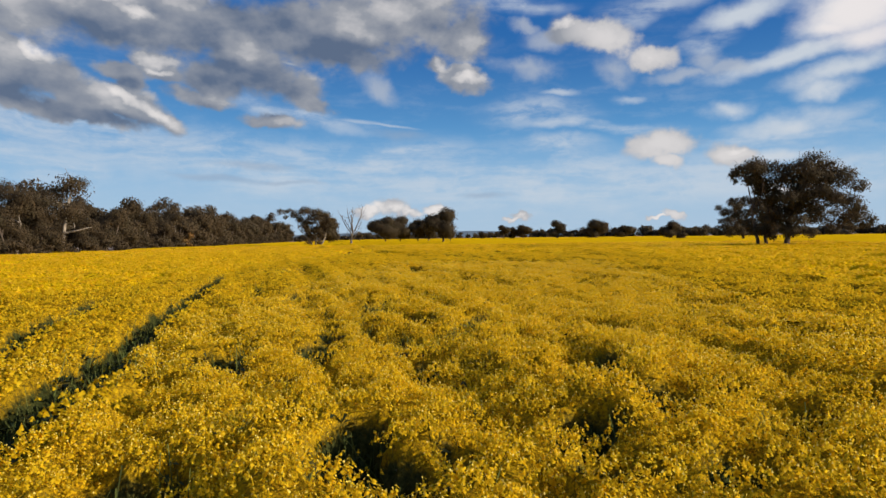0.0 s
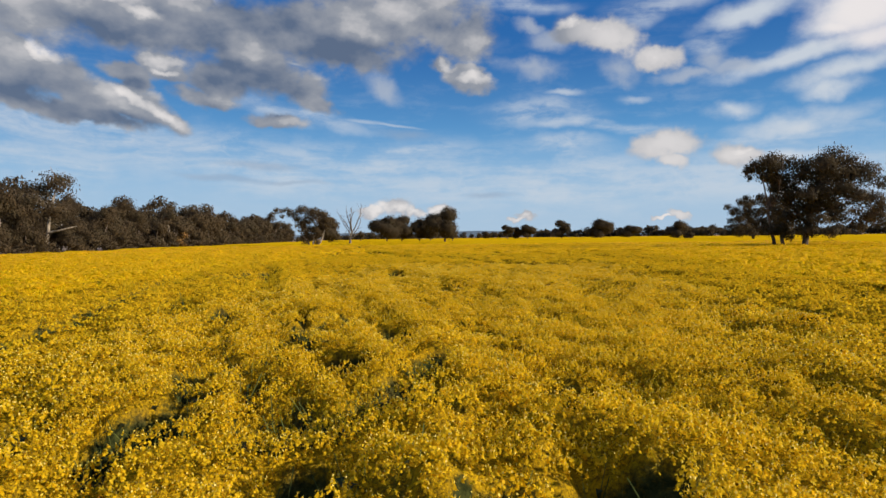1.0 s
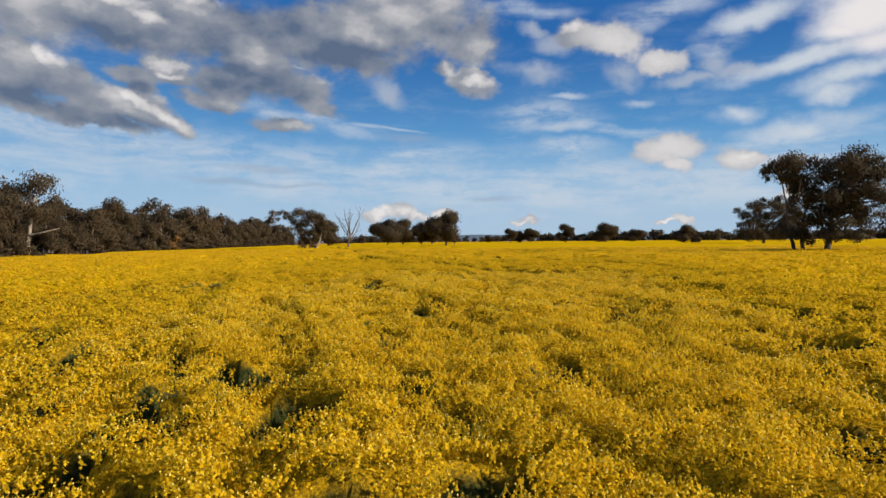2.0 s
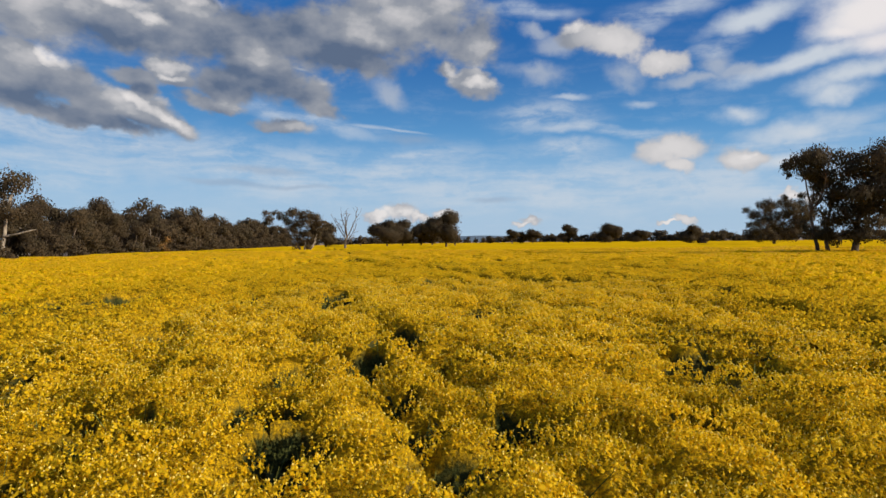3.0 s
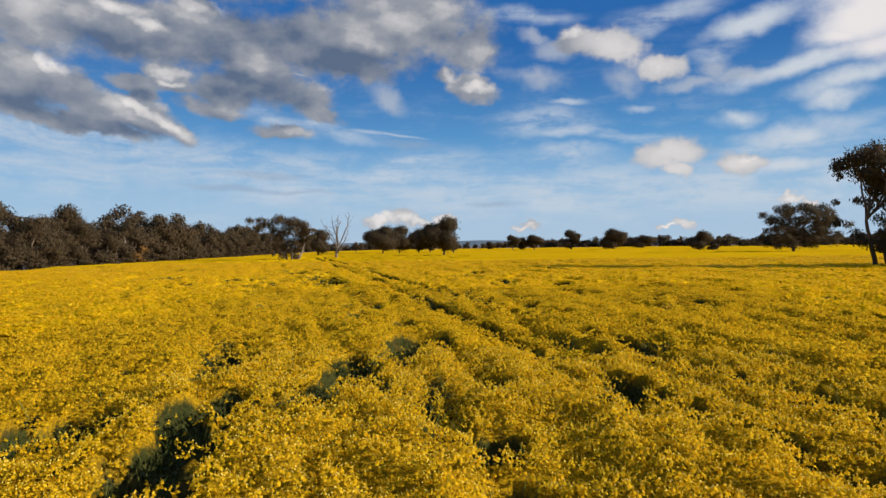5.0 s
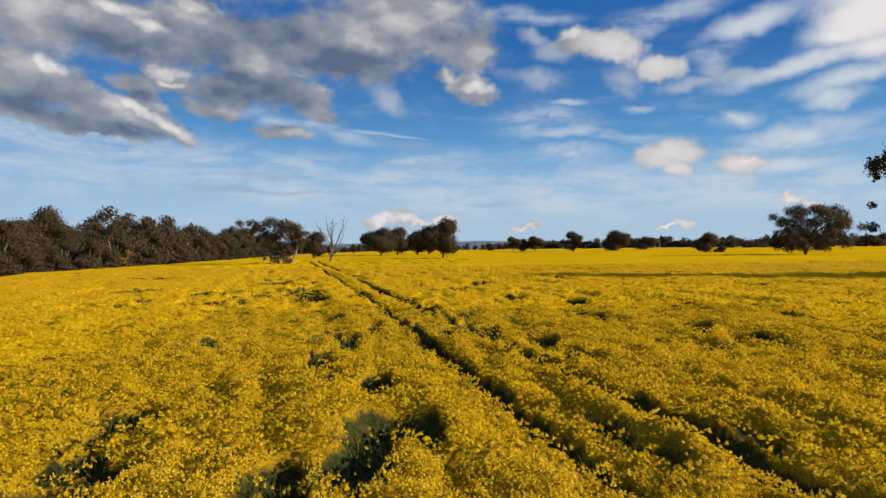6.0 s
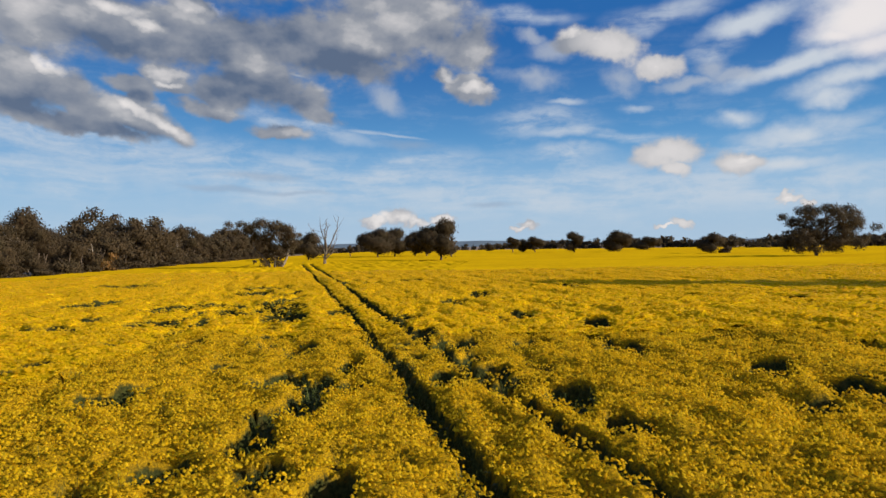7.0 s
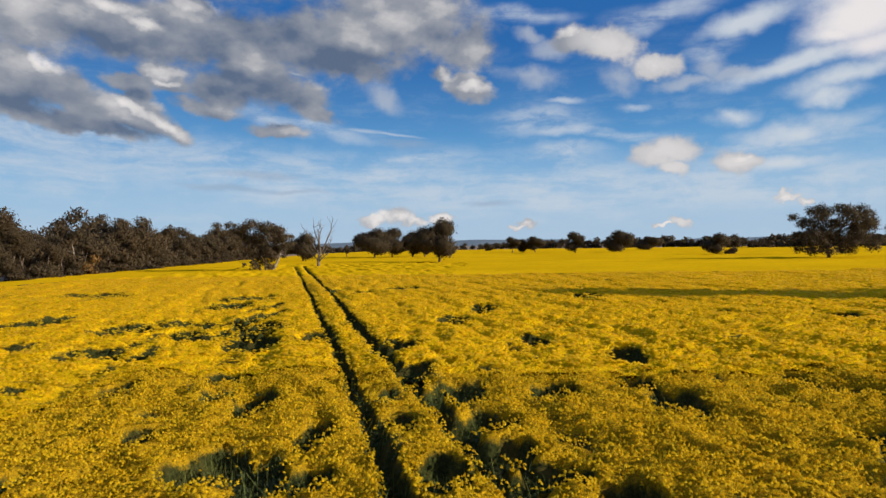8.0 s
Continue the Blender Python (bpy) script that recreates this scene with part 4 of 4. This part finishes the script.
LEANER = [(-9.3, 10.8, 1.3), (-6.8, 10.9, 1.2), (-7.9, 9.2, 0.9), (-3.8, 10.5, 1.6), (-2, 11.1, 1.7), (1.1, 10.5, 1.9), (3.5, 9.8, 1.6), (4.3, 8, 1.6), (1.7, 8, 2.0), (-1.3, 8, 1.9), (0, 5.6, 1.8), (2.4, 5.6, 1.5), (-2.5, 6.3, 1.5), (-2, 3.0, 0.8), (-3.6, 2.6, 0.7), (5.2, 6.6, 1.2), (-4.6, 8.6, 1.5), (-0.4, 9.8, 2.0), (2.8, 7.0, 1.9), (0.4, 3.6, 1.6), (-1.4, 4.4, 1.5), (2.6, 4.0, 1.2), (-3.0, 7.6, 1.5), (-5.6, 10.0, 1.2), (-1.5, 2.2, 1.3), (1.2, 2.0, 1.2), (1.5, 5.0, 1.8), (3.6, 5.5, 1.5), (-2.0, 5.5, 1.6), (4.6, 8.6, 1.4), (2.2, 9.6, 1.6)]


def hero_trees():
    t = gum_tree("gum_tree", spread_lobes(TWIN, 1, 3.4), [(-0.55, 0, -1.2, 0.2, 6.2), (0.6, 0.3, 0.5, 0.3, 6.8)], 1, 0.27, 250, 0.165, reach=0.4)
    t.matrix_world = facing(41.1, 94.9)
    tagged(t, "tall twin-trunked gum tree, dark open crown, standing in the crop", "tree", "paddock trees")
    t = gum_tree("gum_tree", spread_lobes([(dx * 0.92, z * 0.93, r * 0.95) for dx, z, r in BROAD], 2, 4.4), [(0, 0, 0.7, 0.2, 5.5)], 2, 0.44, 240, 0.165, reach=0.28)
    t.matrix_world = facing(43.2, 92.6)
    tagged(t, "big thick-trunked gum tree with wide sagging limbs over the crop", "tree", "paddock trees")
    t = gum_tree("gum_tree", spread_lobes([(dx, z, r * 1.15) for dx, z, r in WIDE], 3, 6.0), [(0, 0, 0.2, 0.2, 3.6)], 3, 0.5, 120, 0.23, reach=0.25)
    t.matrix_world = facing(79.5, 200.0)
    tagged(t, "broad spreading gum tree with a short trunk in the crop", "tree", "paddock trees")
    t = gum_tree("gum_tree", spread_lobes(LEANER, 4, 3.2), [(0, 0, 0.2, 0, 3.0), (-0.3, 0, -4.8, 0.3, 6.2), (0.3, 0, 3.0, 0.3, 5.6)], 4, 0.30, 120, 0.21, M_GUM_DRY, M_PALE, reach=0.25)
    t.matrix_world = facing(-52.3, 166.5)
    tagged(t, "pale-limbed gum tree leaning from one base, thin brownish crown", "tree", "paddock trees")


hero_trees()


def dead_tree(x, y):
    """A leafless tree: a stem that forks again and again."""
    rng = np.random.default_rng(8)
    tree = new("dead_tree")
    stem = limb_points((0, 0, -0.1), (0.5, 0, 4.6), rng, 0.04, 7)
    co, faces = tube(stem, [0.55, 0.42, 0.38, 0.35, 0.32, 0.30, 0.27], 9)
    child("trunk", mesh_of("trunk", co, faces, [M_DEAD], smooth=True), tree)
    for root, tip, thick in ((6, (-1.2, 0.4, 12.0), 0.2), (6, (1.4, -0.3, 11.2), 0.2), (6, (3.7, 0.2, 12.9), 0.2), (5, (-3.3, 0.3, 9.6), 0.16), (4, (3.4, 0.4, 8.2), 0.13), (3, (3.0, -0.6, 4.8), 0.16), (4, (-3.9, -0.2, 11.0), 0.15), (6, (0.3, 0.9, 12.4), 0.16), (3, (-1.8, 0.5, 4.4), 0.09)):
        way = limb_points(stem[root], tip, rng, 0.07, 7)
        bits = [tube(way, [thick * (1 - 0.13 * q) + 0.015 for q in range(7)], 6)]
        for q in range(9):
            start = way[2 + q % 5]
            out = Vector((rng.normal() * 0.8, rng.normal() * 0.6, abs(rng.normal()) * 0.9 + 0.5))
            twig = limb_points(start, start + out, rng, 0.08, 4)
            bits.append(tube(twig, [0.05, 0.04, 0.03, 0.015], 5))
        co, faces = join(bits)
        child("branch", mesh_of("branch", co, faces, [M_DEAD], smooth=True), tree)
    tree.matrix_world = facing(x, y)
    tagged(tree, "bare grey dead tree with upright branches in the crop", "tree", "paddock trees")


dead_tree(-46.2, 184.5)

STEM = [(0, 0, 0.3, 0.1, 3.0)]


def paddock_trees():
    """Single round-crowned trees scattered over the crop."""
    for k, (x, y, wide, tall, low, leaf, label) in enumerate((
        (-19.6, 212.0, 12.0, 13.2, 2.2, M_GUM, "dark domed gum tree with a stout trunk in the crop"),
        (-70.8, 242.9, 10.5, 10.8, 1.6, M_GUM, "small dark round gum tree behind the crop"),
        (-54.5, 284.0, 14.0, 13.0, 2.2, M_GUM, "dark gum tree in a clump amid the crop"),
        (-48.0, 291.0, 13.0, 13.4, 2.0, M_GUM, "dark gum tree in a clump amid the crop"),
        (-39.5, 294.0, 10.0, 12.0, 1.8, M_GUM, "dark gum tree in a clump amid the crop"),
        (-34.0, 291.0, 9.0, 12.4, 1.6, M_GUM, "dark gum tree in a clump amid the crop"),
        (-20.5, 262.0, 4.2, 7.0, 2.0, M_GUM, "slender young gum tree in the crop"),
        (-76.0, 322.0, 3.6, 6.6, 2.4, M_GUM_DRY, "thin small tree in the crop"),
        (-11.3, 480.0, 8.0, 7.0, 0.8, M_GUM, "low rounded tree far across the crop"),
        (4.5, 372.0, 8.0, 10.0, 3.0, M_GUM, "tall open gum tree far across the crop"),
        (11.0, 378.0, 9.0, 8.6, 1.4, M_GUM, "dark gum tree far across the crop"),
        (17.0, 374.0, 9.5, 9.8, 2.0, M_GUM, "dark gum tree far across the crop"),
        (33.6, 331.5, 9.6, 11.2, 1.6, M_GUM, "dense round gum tree standing alone in the crop"),
        (53.9, 327.8, 13.5, 11.0, 1.4, M_GUM, "wide round gum tree standing alone in the crop"),
        (81.8, 389.0, 15.0, 8.6, 1.4, M_GUM, "low spreading gum tree far across the crop"),
        (74.2, 260.6, 9.5, 8.4, 1.2, M_GUM, "scraggy gum tree in the crop"),
        (78.5, 258.0, 5.0, 3.4, 0.8, M_GUM_DRY, "brown bushy shrub beside a gum tree"),
    )):
        count = max(14, int(wide * 2.4))
        t = gum_tree("gum_tree" if tall > 5 else "shrub", dome_lobes(wide * 1.22, tall * 1.02, low, count, 60 + k, 0.9), [(0, 0, 0.4, 0.2, max(1.0, low + 1.2))], 80 + k, 0.03 * tall + 0.05, 60, 0.34, leaf, reach=0.3)
        t.matrix_world = facing(x, y, 17 * k)
        tagged(t, label, "tree" if tall > 5 else "shrub", "paddock trees")


paddock_trees()


def woodland():
    """The wood along the western edge of the crop, tree by tree."""
    kinds = []
    for k, (wide, tall, low, leaf, bark, label) in enumerate((
        (8.5, 13.0, 1.6, M_GUM_DRY, M_PALE, "tall brownish gum tree with a pale trunk in the wood"),
        (9.0, 11.0, 0.6, M_GUM, M_BARK, "bushy dark green gum tree in the wood"),
        (7.5, 10.0, 0.5, M_GUM_DRY, M_BARK, "dense olive-brown gum tree in the wood"),
        (8.0, 12.0, 0.8, M_GUM_DRY, M_BARK, "rounded olive-brown gum tree in the wood"),
        (6.5, 8.0, 0.3, M_GUM_DRY, M_BARK, "low brown gum tree at the wood's edge"),
    )):
        for per, size in ((115, 0.175), (36, 0.31)):     # finer leaves on the trees that stand nearest
            t = gum_tree("gum_tree", dome_lobes(wide, tall, low, 20, 200 + k), [(0, 0, 0.5, 0.2, tall * 0.5)], 210 + k, 0.22, per, size, leaf, bark, 0.15)
            tagged(t, label, "tree", "trees of the wood")
            kinds.append(t)
    rng = np.random.default_rng(77)
    used = set()
    for row in range(4):
        y = 58.0 + 3 * row
        while y < 330:
            edge = -78 - max(0.0, y - 85) * 0.17
            k = int(rng.integers(0, 5)) if row else int(rng.choice([1, 2, 2, 3, 4, 4, 0]))
            x = edge - row * 5.0 + rng.uniform(-1.6, 1.6)
            grow = rng.uniform(0.78, 1.12) * (1.10 if y > 118 else 1.04)
            m = pose(x, y, 0, 0, 0, rng.uniform(0, 360)) @ Matrix.Diagonal((grow * rng.uniform(0.9, 1.15), grow * rng.uniform(0.9, 1.15), grow, 1))
            if row == 0 and 99 < y < 110:
                y += 3.0
                continue
            k = 2 * k + (1 if y > 150 or row >= 2 else 0)
            if k in used:
                copy_thing(kinds[k], m)
            else:
                kinds[k].matrix_world = m
                used.add(k)
            y += rng.uniform(3.6, 5.8) + 0.6 * row + (1.0 if y > 230 else 0)
    tall = gum_tree("gum_tree", dome_lobes(12, 16.0, 6.5, 24, 250), [(0, 0, 0.6, 0.2, 8.5)], 251, 0.36, 34, 0.24, M_GUM_DRY, M_PALE, 0.7)
    co, faces = tube(limb_points((0.2, 0, 4.6), (5.3, 0.6, 5.8), np.random.default_rng(3), 0.04, 7), [0.2, 0.19, 0.17, 0.15, 0.12, 0.09, 0.05], 7)
    child("limb", mesh_of("limb", co, faces, [M_PALE], smooth=True), tall, "pale broken limb")
    tall.matrix_world = pose(-81.5, 104.0, 0, 0, 0, 5)
    tagged(tall, "tallest gum tree of the wood, thin crown and pale trunk", "tree", "trees of the wood")
    low = gum_tree("shrub", dome_lobes(5.5, 4.2, 0.1, 12, 270), [(0, 0, 0.1, 0.1, 1.6)], 271, 0.08, 60, 0.26, M_GUM_DRY, M_BARK, 0.2)
    tagged(low, "low brown scrub along the foot of the wood", "shrub", "scrub by the wood")
    rng = np.random.default_rng(78)
    y, first = 64.0, True
    while y < 300:
        m = pose(-74.5 - max(0.0, y - 85) * 0.17 + rng.uniform(-1.0, 0.8), y, 0, 0, 0, rng.uniform(0, 360)) @ Matrix.Diagonal((1, 1, rng.uniform(0.6, 1.1), 1))
        if first:
            low.matrix_world, first = m, False
        else:
            copy_thing(low, m)
        y += rng.uniform(5.0, 9.0)
    bush = gum_tree("shrub", dome_lobes(5.2, 5.4, 0.4, 10, 260), [(0, 0, 0.2, 0.1, 2.4)], 261, 0.1, 60, 0.28, M_RUST, M_BARK)
    bush.matrix_world = pose(-86.6, 158.0, 0)
    tagged(bush, "rusty orange bush at the foot of the wood", "shrub")


woodland()


def far_woods():
    """Low dark tree belts along the horizon."""
    rng = np.random.default_rng(91)
    lobes = []
    for x0, y0, x1, y1, n, tall in ((-260, 560, 60, 640, 190, 9.0), (40, 615, 330, 430, 300, 11.0), (330, 430, 420, 250, 130, 12.0), (-130, 340, -260, 560, 110, 10.0), (140, 440, 230, 400, 40, 11.0)):
        for k in range(n):
            t = rng.uniform(0, 1)
            r = rng.uniform(2.2, 4.6)
            top = tall * (0.6 + 0.5 * value_noise(np.array([t * n * 0.12]), np.array([x0 * 0.1]), 5)[0])
            lobes.append((x0 + (x1 - x0) * t + rng.normal() * 3, y0 + (y1 - y0) * t + rng.normal() * 6, rng.uniform(1.0, max(1.6, top - r * 0.6)), r))
    co, faces, out = foliage(lobes, rng, 4.5, 1.35, 0.3)
    ob = new("far_woodland", mesh_of("far_woodland", co, faces, [M_GUM]))
    tagged(ob, "dark belt of distant gum woodland along the horizon", "woodland", kind="stuff")


far_woods()


def far_hills():
    """Low hills beyond the farmland, the haze over them painted as blue."""
    co, faces = [], []
    n = 160
    for k in range(n):
        az = radians(-80 + 160 * k / (n - 1))
        h = 8 + 34 * value_noise(np.array([k * 0.11]), np.array([2.0]), 6)[0] ** 1.6 + 10 * value_noise(np.array([k * 0.35]), np.array([5.0]), 7)[0]
        for d, z in ((2900, -2), (3300, h), (3700, h * 0.8), (4100, -2)):
            co.append((d * math.sin(az), d * math.cos(az), z))
        if k:
            for q in range(3):
                b = (k - 1) * 4 + q
                faces.append((b, b + 4, b + 5, b + 1))
    ob = new("hill_range", mesh_of("hill_range", co, faces, [M_HILL_HAZE], smooth=True))
    tagged(ob, "low hazy blue hills far beyond the fields", "hills", kind="structure")


far_hills()
